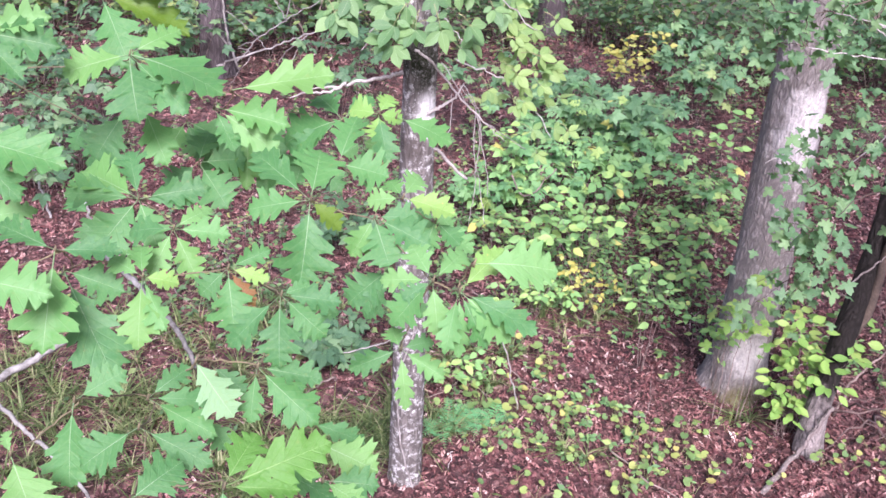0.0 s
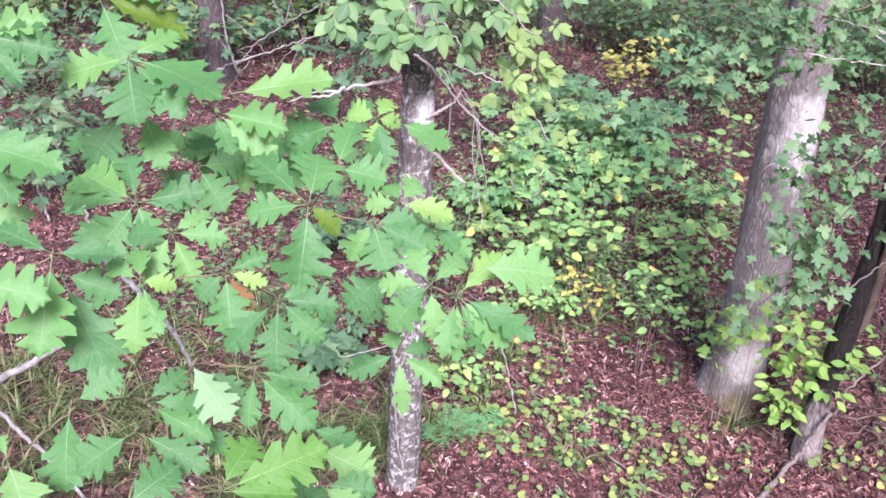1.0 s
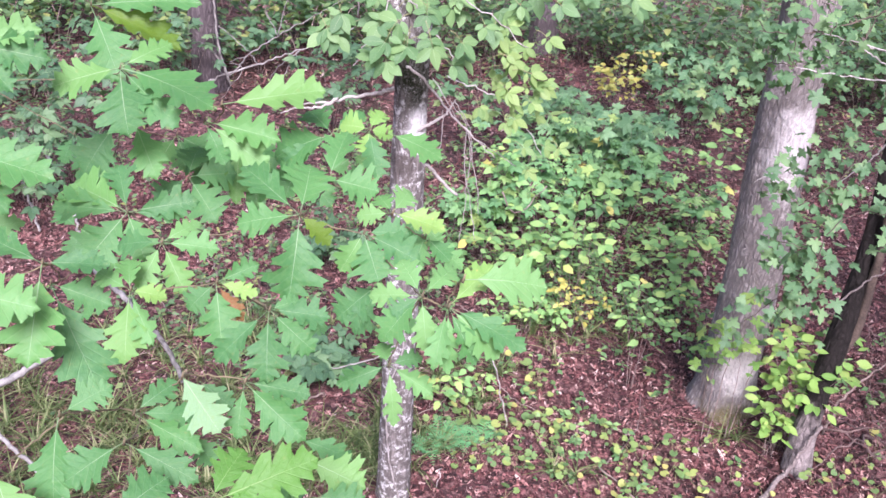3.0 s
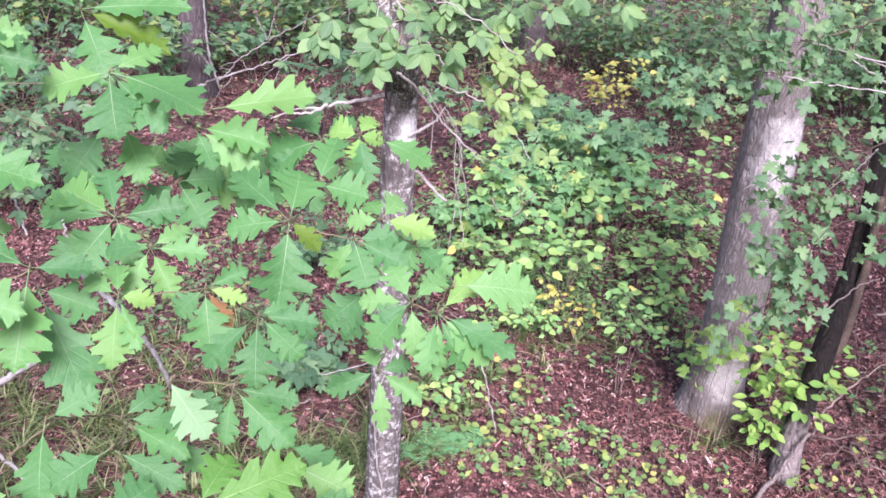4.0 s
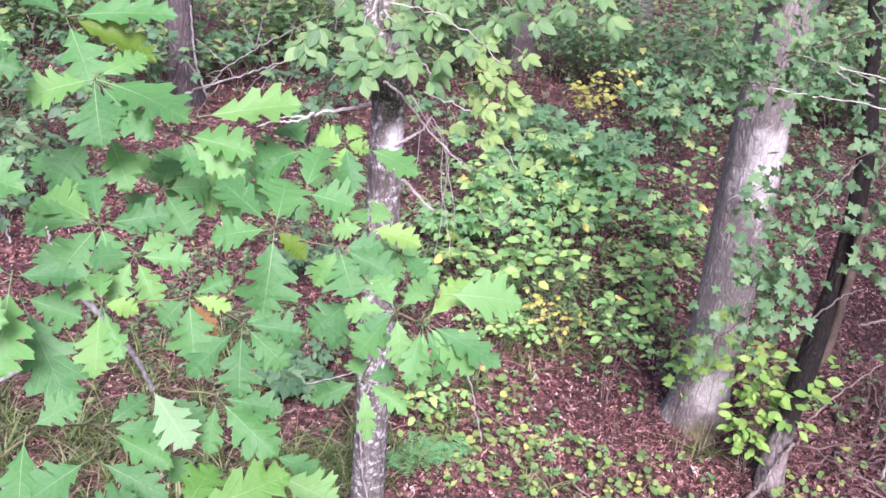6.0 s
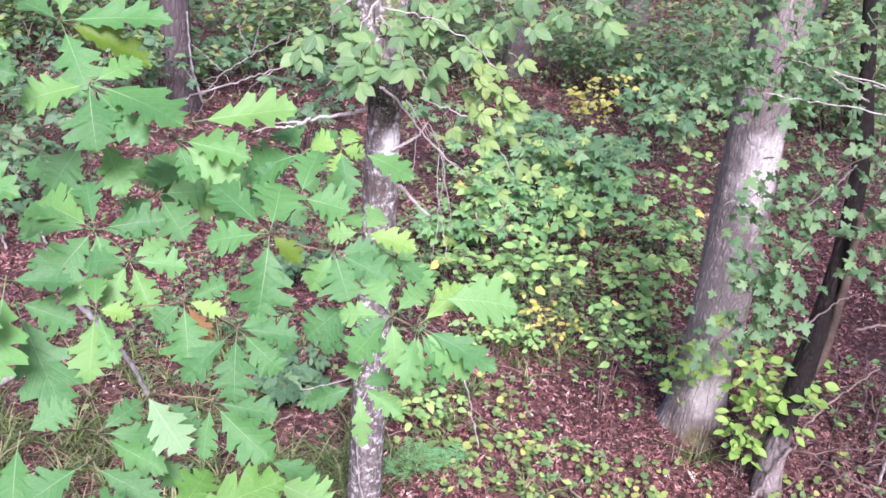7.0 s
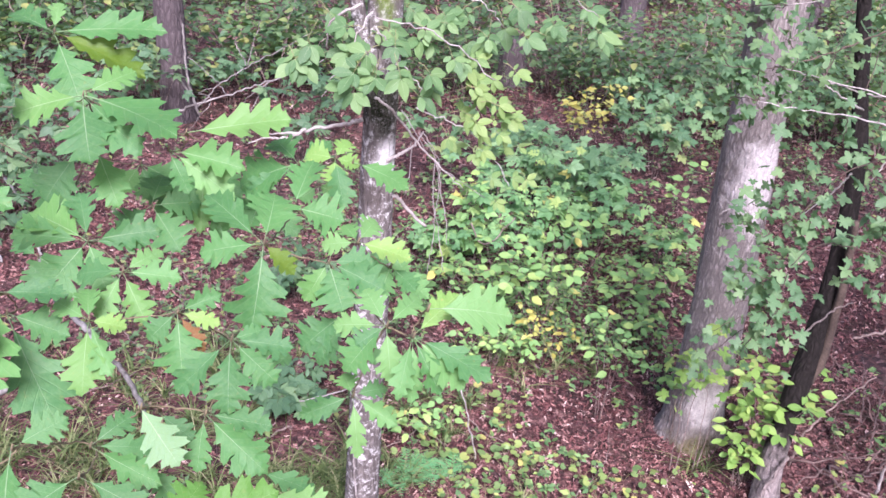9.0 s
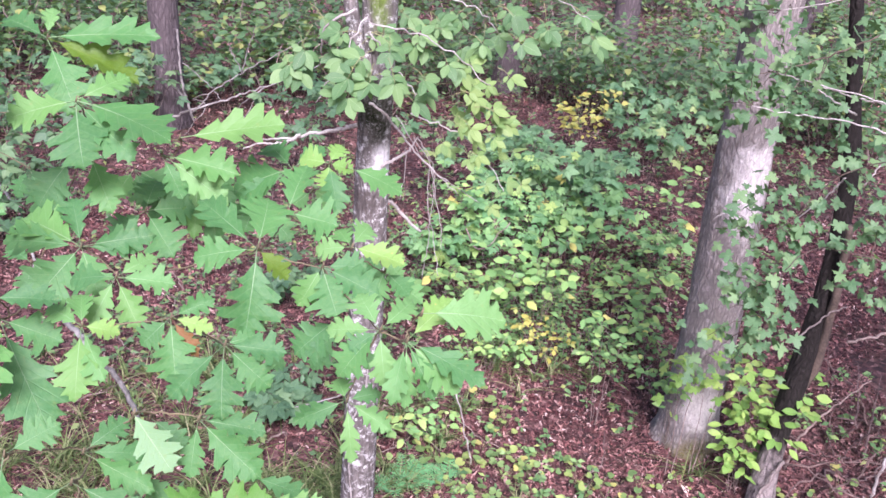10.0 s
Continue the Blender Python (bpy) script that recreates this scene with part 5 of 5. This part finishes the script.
def shrub(name, x, y, tall, spread, stems, per_stem, size, kind, label, seed, forms=None, group="understory shrubs", flat=0.42):
    """Several thin stems that fork; leaves stand in loose whorls at the tips and in pairs below."""
    rng = random.Random(seed)
    forms = forms or shrub_forms[kind]
    t = thing(name, (x, y, ground_height(x, y)), label, "shrub", group)
    for k in range(stems):
        a = 6.28 * (k + rng.uniform(-0.3, 0.3)) / stems
        reach = spread * rng.uniform(0.35, 1.0)
        h = tall * rng.uniform(0.6, 1.0)
        tip = Vector((reach * math.cos(a), reach * math.sin(a), h))
        mid = Vector((0.4 * tip.x, 0.4 * tip.y, 0.6 * h))
        line = crooked([(0.02 * math.cos(a), 0.02 * math.sin(a), -0.03), mid, tip], rng, 0.01, 5)
        part("stem", tube(line, 0.0022 + 0.0014 * tall, 0.0012, 5), m_stick, t)
        for j in range(per_stem):
            s = 1.0 if j < 4 else rng.uniform(0.62, 1.0)
            q = Vector(line[min(len(line) - 1, int(s * (len(line) - 1)))])
            b = a + j * 2.4 + rng.uniform(-0.4, 0.4)
            out = Vector((math.cos(b), math.sin(b), rng.uniform(-0.45, 0.25)))
            foot = q + out * (0.0 if s == 1.0 else rng.uniform(0.03, spread * 0.45))
            leaf_on(t, rng.choice(forms), aim(foot, out, (rng.gauss(0, flat), -0.35 + rng.gauss(0, flat), 0.9), size * rng.choice((0.55, 0.8, 1.0, 1.1)) * rng.uniform(0.85, 1.1), rng.uniform(0.9, 1.15)))
    return t


LIME = ((1.47, 7.09, 0.80, 0.30), (1.96, 7.10, 0.90, 0.35), (1.78, 6.75, 0.75, 0.30), (2.50, 6.79, 0.70, 0.30), (2.46, 6.52, 0.60, 0.26), (2.21, 7.51, 0.80, 0.30), (1.68, 7.14, 0.70, 0.30), (2.86, 6.91, 0.55, 0.25), (1.25, 8.59, 1.00, 0.25), (1.34, 8.35, 0.90, 0.20), (1.02, 7.22, 0.50, 0.25), (3.70, 8.74, 0.90, 0.25), (2.89, 7.21, 0.60, 0.30), (1.46, 6.91, 0.50, 0.25))
GREEN = ((2.07, 9.49, 0.90, 0.45), (2.40, 9.25, 0.90, 0.45), (2.70, 8.89, 0.80, 0.40), (1.93, 8.63, 0.80, 0.40), (1.54, 8.33, 0.80, 0.40), (3.02, 8.72, 0.70, 0.35), (2.33, 8.29, 0.80, 0.40), (2.06, 8.05, 0.70, 0.35), (3.24, 8.00, 0.60, 0.30), (1.20, 8.20, 0.60, 0.30), (1.01, 7.98, 0.50, 0.30), (2.57, 8.06, 0.70, 0.35), (1.70, 7.91, 0.70, 0.35), (1.41, 8.07, 0.60, 0.30))
BLUE = ((1.92, 10.20, 1.00, 0.50), (3.82, 10.74, 1.00, 0.50), (4.50, 12.00, 1.00, 0.50), (4.02, 11.96, 1.00, 0.50), (2.94, 9.19, 0.90, 0.50), (4.48, 11.01, 1.00, 0.50), (3.99, 10.56, 0.90, 0.45), (-3.62, 9.50, 1.00, 0.50), (-3.50, 8.59, 0.90, 0.50), (-3.15, 9.07, 0.90, 0.50), (-3.19, 10.29, 1.00, 0.50), (-3.98, 11.27, 1.20, 0.50), (-3.26, 8.28, 0.70, 0.40), (-3.94, 9.80, 1.10, 0.50), (-2.36, 11.67, 1.20, 0.50), (-2.61, 11.45, 1.00, 0.40), (-0.47, 10.71, 0.90, 0.50), (-0.22, 11.64, 1.00, 0.50), (-1.60, 12.90, 0.80, 0.40), (1.18, 10.00, 0.90, 0.40), (-0.32, 7.40, 0.40, 0.30), (-0.28, 5.73, 0.30, 0.25))
MINT = ((2.07, 10.87, 0.60, 0.45), (2.52, 10.92, 0.60, 0.45), (2.79, 10.31, 0.60, 0.45), (3.05, 9.94, 0.60, 0.45), (2.16, 9.68, 0.70, 0.45), (1.78, 9.56, 0.60, 0.45), (2.50, 9.27, 0.70, 0.45), (2.78, 9.12, 0.80, 0.45))
GOLD = ((1.75, 6.30, 0.40, 0.20), (1.91, 6.50, 0.35, 0.18), (1.70, 6.52, 0.40, 0.15))
SMALL = ((2.61, 5.85, 0.50, 0.20), (2.53, 5.32, 0.60, 0.20), (1.32, 6.21, 0.40, 0.20), (0.76, 5.39, 0.25, 0.25), (0.59, 5.32, 0.25, 0.20), (2.60, 5.37, 0.80, 0.15), (1.13, 6.29, 0.30, 0.15), (1.56, 6.21, 0.30, 0.15), (2.74, 6.53, 0.40, 0.20))
for k, (x, y, tall, spread) in enumerate(LIME):
    shrub("understory_shrub", x, y, tall, spread, 5, 7, 0.125, "lime", "knee-high shrub with ovate yellow-green leaves", 100 + k)
for k, (x, y, tall, spread) in enumerate(SMALL):
    shrub("understory_shrub", x, y, tall, spread, 5, 8, 0.085, "lime", "small shrub with pointed light green leaves", 240 + k)
for k, (x, y, tall, spread) in enumerate(GREEN):
    shrub("understory_shrub", x, y, tall, spread, 6, 5, 0.20, "green", "leafy green shrub growing from the forest floor", 140 + k)
for k, (x, y, tall, spread) in enumerate(BLUE):
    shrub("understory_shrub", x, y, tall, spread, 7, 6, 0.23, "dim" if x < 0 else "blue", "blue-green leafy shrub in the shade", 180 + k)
for k, (x, y, tall, spread) in enumerate(MINT):
    shrub("understory_shrub", x, y, tall, spread, 7, 6, 0.21, "mint", "leafy mint-green shrub growing from the forest floor", 160 + k)
for k, (x, y, tall, spread) in enumerate(GOLD):
    shrub("yellowing_shrub", x, y, tall, spread * 1.5, 5, 6, 0.062, "yellow", "small shrub with leaves turning yellow", 220 + k)
shrub("bright_shrub", 2.93, 4.86, 1.0, 0.34, 12, 15, 0.105, "lime", "bright lime-green shrub beside the dark trunk", 231, bright_forms, flat=0.28)
shrub("bright_shrub", 2.84, 4.81, 0.5, 0.18, 7, 10, 0.10, "lime", "bright lime-green shrub beside the dark trunk", 232, bright_forms, flat=0.28)
lobed_forms = recoloured(maple_forms, m_bright)
shrub("maple_seedling", 2.42, 4.92, 1.30, 0.24, 2, 12, 0.10, "lime", "maple seedling with light green lobed leaves before the large trunk", 236, lobed_forms, flat=0.28)
shrub("maple_seedling", 2.58, 4.94, 1.05, 0.20, 2, 8, 0.10, "lime", "maple seedling with light green lobed leaves before the large trunk", 237, lobed_forms, flat=0.28)
shrub("yellow_shrub", 3.19, 11.11, 1.1, 0.40, 10, 16, 0.105, "yellow", "far shrub with clear yellow autumn leaves", 234)
shrub("sapling", 2.04, 5.55, 0.98, 0.20, 4, 9, 0.10, "lime", "thin sapling with a tuft of lime leaves", 235)


def far_shrub(rng, blue):
    """Undergrowth far back: a few stems and one mass of small leaves."""
    t = thing("far_shrub", (0, 0, 0), "dim green undergrowth far back in the woods", "shrub", "far undergrowth")
    forms = [ovate_leaf(rng, BROAD_EDGE) for _ in range(3)]
    out = []
    for k in range(5):
        a = 6.28 * k / 5 + rng.uniform(-0.4, 0.4)
        tip = Vector((0.55 * math.cos(a), 0.55 * math.sin(a), rng.uniform(0.6, 1.2)))
        line = crooked([(0, 0, -0.1), (0.5 * tip.x, 0.5 * tip.y, 0.6 * tip.z), tip], rng, 0.03, 4)
        part("stem", tube(line, 0.011, 0.004, 5), m_stick, t)
        for _ in range(42):
            q = Vector(line[rng.randrange(4, len(line))])
            at = q + Vector((rng.gauss(0, 0.16), rng.gauss(0, 0.16), rng.gauss(0, 0.13)))
            b = rng.uniform(0, 6.28)
            out.append(rng.choice(forms).moved(aim(at, (math.cos(b), math.sin(b), rng.uniform(-0.5, 0.2)), (rng.gauss(0, 0.35), -0.3 + rng.gauss(0, 0.35), 0.9), rng.uniform(0.09, 0.16))))
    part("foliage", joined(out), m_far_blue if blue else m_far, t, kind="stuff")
    return t


UR = random.Random(71)
UNDER = [far_shrub(UR, k % 2 == 0) for k in range(6)]
for k in range(200):
    y = UR.uniform(11.5, 25.0)
    x = UR.uniform(-0.52 * y, 0.66 * y)
    if abs(x / y - 0.19) < 0.028 and y < 15.2 or 10.8 < y < 13.4 and 2.8 < x < 4.1 or 11.0 < y < 12.3 and 4.2 < x < 5.4 or y < 12.6 and -2.8 < x < 0.6:
        continue
    s = UR.uniform(0.75, 1.35)
    m = Matrix.Translation((x, y, ground_height(x, y))) @ Matrix.Rotation(UR.uniform(0, 6.28), 4, "Z") @ Matrix.Diagonal((s, s, s * UR.uniform(0.8, 1.1), 1))
    src = UNDER[k % 6]
    if k < 6:
        src.matrix_basis = m
    else:
        old = src.scale.copy()
        src.scale = (1, 1, 1)
        copy_thing(src, m)
        src.scale = old

# ---- fine growth between the shrubs ----


def build_undergrowth():
    """Small leaves on short stalks, and thin bare stems, scattered through the thickets."""
    rng = random.Random(77)
    forms = [Shape([(0, 0, 0), (w, 0.4, u), (0, 1, d), (-w, 0.45, u), (0, 0.42, 0)], [(0, 1, 4), (1, 2, 4), (2, 3, 4), (3, 0, 4)], [(0.5, 0), (0.8, 0.4), (0.5, 1), (0.2, 0.4), (0.5, 0.4)]) for w, u, d in ((0.24, 0.05, -0.1), (0.3, -0.03, -0.2), (0.19, 0.08, 0.0))]
    green, fresh, stems = [], [], []
    # patches: centre, half-widths, plants, height
    for cx, cy, ax, ay, n, tall in ((2.4, 8.8, 1.5, 1.7, 620, 0.22), (1.9, 7.4, 0.8, 0.7, 330, 0.26), (2.3, 6.6, 0.45, 0.40, 120, 0.30), (1.5, 6.6, 0.35, 0.25, 60, 0.20), (3.6, 8.0, 0.8, 1.2, 140, 0.3), (0.9, 7.4, 0.8, 1.2, 130, 0.3), (-1.0, 9.0, 2.0, 1.6, 420, 0.45), (0.2, 9.5, 1.0, 1.5, 160, 0.4), (-4.0, 10.5, 2.0, 2.0, 220, 0.5), (4.5, 13.5, 4.5, 2.5, 420, 0.6), (0.0, 13.5, 4.0, 2.5, 300, 0.6), (3.9, 5.6, 0.6, 0.8, 50, 0.25), (0.8, 5.6, 0.5, 0.5, 40, 0.2), (1.5, 4.8, 0.7, 0.5, 60, 0.15), (2.3, 6.0, 0.7, 0.6, 40, 0.2), (-0.4, 6.0, 1.0, 0.8, 160, 0.22), (-1.3, 6.8, 1.2, 1.0, 200, 0.25), (-0.3, 7.4, 1.2, 0.8, 160, 0.25), (6.5, 9.5, 1.6, 2.0, 160, 0.5), (6.0, 15.0, 2.5, 3.0, 420, 0.9), (5.2, 11.0, 1.6, 1.4, 160, 0.4)):
        for _ in range(n):
            x, y = cx + ax * rng.gauss(0, 0.6), cy + ay * rng.gauss(0, 0.6)
            z, h = ground_height(x, y), tall * rng.uniform(0.15, 1.0)
            lx, ly = x + rng.gauss(0, 0.12) * h, y + rng.gauss(0, 0.12) * h
            stems.append(tube([(x, y, z - 0.02), ((x + lx) / 2, (y + ly) / 2, z + 0.6 * h), (lx, ly, z + h)], 0.0022, 0.0012, 3))
            for k in range(rng.randint(3, 7)):
                a, s = rng.uniform(0, 6.28), rng.uniform(0.4, 1.0)
                size = rng.uniform(0.030, 0.075) * (1 + 0.04 * max(0, y - 8))
                at = (x + (lx - x) * s, y + (ly - y) * s, z + h * s)
                (fresh if cx > 0.7 and cy < 9.5 else green).append(rng.choice(forms).moved(aim(at, (math.cos(a), math.sin(a), rng.uniform(-0.4, 0.4)), (rng.gauss(0, 0.5), -0.3 + rng.gauss(0, 0.5), 0.9), size)))
    tagged(new("undergrowth", mesh("undergrowth", joined(green), m_far)), "small green herbs and seedlings covering the forest floor", "undergrowth", kind="stuff")
    tagged(new("undergrowth", mesh("undergrowth", joined(fresh), m_under)), "small light green herbs growing between the shrubs", "undergrowth", kind="stuff")
    tagged(new("bare_stems", mesh("bare_stems", joined(stems), m_stick)), "thin brown stems of low herbs", "stems", kind="stuff")


build_undergrowth()

# ---- seedlings on the leaf floor ----


def seedling(x, y, rng, many, size, tall):
    t = thing("seedling", (x, y, ground_height(x, y)), "low seedling with round yellow-green leaves in leaf litter", "plant", "round-leaved seedlings")
    for k in range(many):
        a = 6.28 * k / many + rng.uniform(-0.6, 0.6)
        h = tall * rng.uniform(0.6, 1.1)
        tip = Vector((0.05 * math.cos(a) + rng.gauss(0, 0.02), 0.05 * math.sin(a) + rng.gauss(0, 0.02), h))
        part("stem", tube([(0, 0, -0.02), (0.4 * tip.x, 0.4 * tip.y, 0.6 * h), tip], 0.0018, 0.001, 5), m_petiole, t)
        leaf_on(t, rng.choice(round_forms), aim(tip, (math.cos(a), math.sin(a), rng.uniform(-0.2, 0.1)), (rng.gauss(0, 0.4), -0.35 + rng.gauss(0, 0.35), 1), size * rng.uniform(0.7, 1.2), 1.0))


SR = random.Random(23)
# patches of seedlings: centre, spread, count
for cx, cy, ax, ay, n in ((1.22, 5.1, 0.26, 0.28, 22), (1.70, 4.60, 0.30, 0.24, 17), (1.3, 5.5, 0.30, 0.15, 6), (2.1, 4.8, 0.28, 0.22, 6), (1.15, 4.4, 0.3, 0.15, 7), (2.35, 4.4, 0.22, 0.12, 5), (0.85, 5.5, 0.2, 0.2, 6), (3.25, 4.45, 0.2, 0.2, 5), (3.6, 4.75, 0.25, 0.2, 4), (0.9, 4.75, 0.2, 0.2, 5)):
    for _ in range(n):
        seedling(cx + SR.gauss(0, ax), cy + SR.gauss(0, ay), SR, SR.randint(3, 5), SR.uniform(0.040, 0.072), SR.uniform(0.04, 0.18))


def fern(x, y, rng, fronds, length):
    t = thing("fern", (x, y, ground_height(x, y)), "small blue-green fern beside the slender trunk", "fern", "ferns")
    leaflet = ovate_leaf(rng, [(0, 0.08), (0.3, 0.14), (0.7, 0.1), (1, 0.005)], 0.02)
    for k in range(fronds):
        a = 6.28 * k / fronds + rng.uniform(-0.3, 0.3)
        l = length * rng.uniform(0.7, 1.1)
        line = bend([(0, 0, 0), (0.45 * l * math.cos(a), 0.45 * l * math.sin(a), 0.45 * l), (l * math.cos(a), l * math.sin(a), 0.32 * l)], 6)
        pieces = []
        for j in range(2, len(line)):
            at, way = Vector(line[j]), Vector(line[j] - line[j - 1]).normalized()
            side = way.cross(Vector((0, 0, 1))).normalized()
            size = 0.34 * l * (1.05 - j / len(line))
            for s in (-1, 1):
                pieces.append(leaflet.moved(aim(at, side * s + way * 0.4, (0, -0.1, 1), size)))
        stalk = part("frond", tube(line, 0.002, 0.001, 5), m_petiole, t)
        part("pinnae", joined(pieces), m_fern, stalk)


FR = random.Random(41)
for x, y in ((0.48, 4.82), (0.62, 4.88), (0.75, 4.92), (0.56, 4.98), (0.86, 4.98), (0.68, 5.02)):
    fern(x, y, FR, 8, 0.19)

# ---- fallen sticks, stump ----


def fallen_stick(points, r0, r1, seed, label="dry grey stick lying on fallen leaves", name="fallen_stick", material=None):
    rng = random.Random(seed)
    o = np.array(points[0], float)
    t = thing(name, tuple(o), label, "stick", "fallen sticks")
    part("stem", tube(crooked([np.array(p) - o for p in points], rng, 0.012), r0, r1, 7, 0.15, None, seed), material or m_stick, t)
    return t


limb_on(far_a, "dead_limb", [(-2.14, 11.90, 0.24), (-2.01, 11.90, 0.29), (-1.49, 11.90, 0.48), (-1.11, 11.90, 0.63), (-0.65, 11.90, 0.80), (-0.22, 11.90, 1.02)], 0.016, 0.006, m_far_limb, 70, 0.015)
limb_on(far_a, "dead_limb", [(-1.87, 11.90, 0.32), (-1.79, 11.90, 0.38), (-1.59, 11.90, 0.62), (-1.21, 11.90, 0.88), (-0.73, 11.90, 1.15), (-0.36, 11.90, 1.38)], 0.011, 0.004, m_far_limb, 71, 0.015)
limb_on(far_a, "dead_limb", [(-1.21, 11.90, 0.88), (-1.31, 11.90, 1.10), (-1.37, 11.90, 1.28)], 0.008, 0.004, m_far_limb, 72, 0.015)
limb_on(far_a, "dead_limb", [(-1.21, 11.90, 0.88), (-1.09, 11.90, 1.29), (-1.01, 11.90, 1.50)], 0.008, 0.004, m_far_limb, 73, 0.015)
limb_on(far_a, "dead_limb", [(-1.28, 11.90, 0.20), (-1.12, 11.90, 0.38), (-0.96, 11.90, 0.68)], 0.007, 0.004, m_far_limb, 74, 0.015)
limb_on(far_a, "dead_limb", [(-1.63, 11.90, 0.58), (-1.86, 11.90, 0.50), (-1.68, 11.90, 0.42), (-2.01, 11.90, -0.01)], 0.007, 0.004, m_far_limb, 75, 0.015)
limb_on(far_a, "dead_limb", [(-0.93, 11.90, 0.69), (-1.27, 11.90, 0.40), (-1.35, 11.90, 0.08)], 0.008, 0.004, m_far_limb, 76, 0.015)
limb_on(far_a, "dead_limb", [(-1.49, 11.90, 0.48), (-1.62, 11.90, 0.69), (-1.97, 11.90, 0.98)], 0.007, 0.004, m_far_limb, 77, 0.015)
fallen_stick([(0.90, 5.10, 0.63), (0.96, 5.10, 0.39), (1.02, 5.10, 0.15), (1.08, 5.10, -0.10)], 0.005, 0.006, 6, "thin pale bare stem standing in leaf litter", "dead_branch", material=m_dead)
fallen_stick([(-0.47, 5.60, 0.07), (-0.24, 5.60, 0.14), (0.01, 5.60, 0.22), (0.26, 5.60, 0.29)], 0.006, 0.004, 7, "bare pale dead branch leaning in the undergrowth", "dead_branch", material=m_dead)
fallen_stick([(-3.71, 9.94, 0.04), (-3.41, 9.47, 0.04), (-3.29, 9.24, 0.04)], 0.02, 0.015, 8, "bare pale dead branch leaning in the undergrowth", "dead_branch", material=m_dead)
fallen_stick([(-3.6, 9.01, 0.04), (-3.34, 8.48, 0.04), (-3.08, 7.93, 0.04)], 0.016, 0.012, 9, "bare pale dead branch leaning in the undergrowth", "dead_branch", material=m_dead)
fallen_stick([(-3.02, 8.62, 0.04), (-2.82, 8.18, 0.04), (-2.68, 7.82, 0.04)], 0.016, 0.012, 10, "bare pale dead branch leaning in the undergrowth", "dead_branch", material=m_dead)
fallen_stick([(3.02, 4.56, 0.47), (2.91, 4.52, 0.30), (2.78, 4.46, 0.11), (2.52, 4.25, 0.02)], 0.012, 0.020, 18, "grey weathered branch leaning at the foot of the dark trunk", "dead_branch", material=m_drift)
fallen_stick([(3.32, 5.00, 0.03), (3.40, 5.00, 0.36), (3.55, 5.00, 0.58), (3.77, 5.00, 0.80)], 0.010, 0.005, 11, "reddish dry branch leaning over fallen leaves", "dead_branch")
fallen_stick([(4.06, 5.80, 0.62), (4.33, 5.80, 0.68), (4.68, 5.80, 0.76)], 0.012, 0.008, 13, "reddish dry branch leaning over fallen leaves", "dead_branch")
fallen_stick([(3.74, 4.60, 0.12), (3.75, 4.60, 0.36), (3.79, 4.60, 0.51)], 0.012, 0.01, 14, "pale dry stick standing out of leaf litter", "dead_branch", material=m_dead)
fallen_stick([(0.40, 4.50, -0.23), (0.51, 4.50, 0.02), (0.54, 4.50, 0.17)], 0.004, 0.003, 16, "thin pale bare stem standing in leaf litter", "dead_branch", material=m_dead)
fallen_stick([(1.24, 7.50, 0.74), (1.38, 7.50, 0.52), (1.64, 7.50, 0.81)], 0.008, 0.005, 17, "bare pale dead branch leaning in the undergrowth", "dead_branch", material=m_stick)
fallen_stick([(1.20, 8.51, 0.05), (1.48, 8.69, 0.12), (1.77, 8.76, 0.06)], 0.008, 0.004, 40)
fallen_stick([(1.23, 8.25, 0.05), (1.40, 8.48, 0.12), (1.56, 8.62, 0.06)], 0.008, 0.004, 41)
fallen_stick([(1.07, 8.38, 0.05), (1.19, 8.23, 0.12), (1.31, 7.97, 0.06)], 0.008, 0.004, 42)
fallen_stick([(1.33, 8.13, 0.05), (1.48, 8.04, 0.12), (1.63, 7.85, 0.06)], 0.008, 0.004, 43)
fallen_stick([(0.94, 9.06, 0.05), (1.09, 8.79, 0.12), (1.25, 8.41, 0.06)], 0.008, 0.004, 44)
stump = thing("tree_stump", (2.78, 14.77, 0), "grey-violet broken stump among undergrowth", "stump")
part("trunk", tube(bend([(0, 0, -0.1), (0.02, 0, 0.3), (0.05, 0.02, 0.75)], 8), 0.26, 0.21, 22, 0.14, (0.2, 0.12), 4), m_bark_far, stump)
PR = random.Random(91)
pile = thing("brush_pile", (3.95, 5.0, 0), "tangle of reddish-brown dead twigs on the forest floor", "twigs")
for k in range(46):
    x, y, a, l = PR.gauss(0.1, 0.38), PR.gauss(0.15, 0.42), PR.uniform(0, 6.28), PR.uniform(0.3, 0.9)
    z = PR.uniform(0.0, 0.25)
    part("twig", tube(crooked([(x, y, z - 0.05), (x + 0.5 * l * math.cos(a), y + 0.5 * l * math.sin(a), z + PR.uniform(0.02, 0.22)), (x + l * math.cos(a), y + l * math.sin(a), z + PR.uniform(0.0, 0.4))], PR, 0.02), PR.uniform(0.004, 0.011), 0.002, 5), m_brush, pile)

KR = random.Random(53)
for k in range(60):
    x, y = KR.uniform(-2.2, 4.4), KR.uniform(4.4, 9.5)
    a, l = KR.uniform(0, 6.28), KR.uniform(0.25, 0.9)
    z = ground_height(x, y) + 0.025
    fallen_stick([(x, y, z), (x + 0.5 * l * math.cos(a), y + 0.5 * l * math.sin(a), z + 0.03), (x + l * math.cos(a + 0.2), y + l * math.sin(a + 0.2), z + 0.01)], KR.uniform(0.004, 0.010), 0.002, 60 + k)
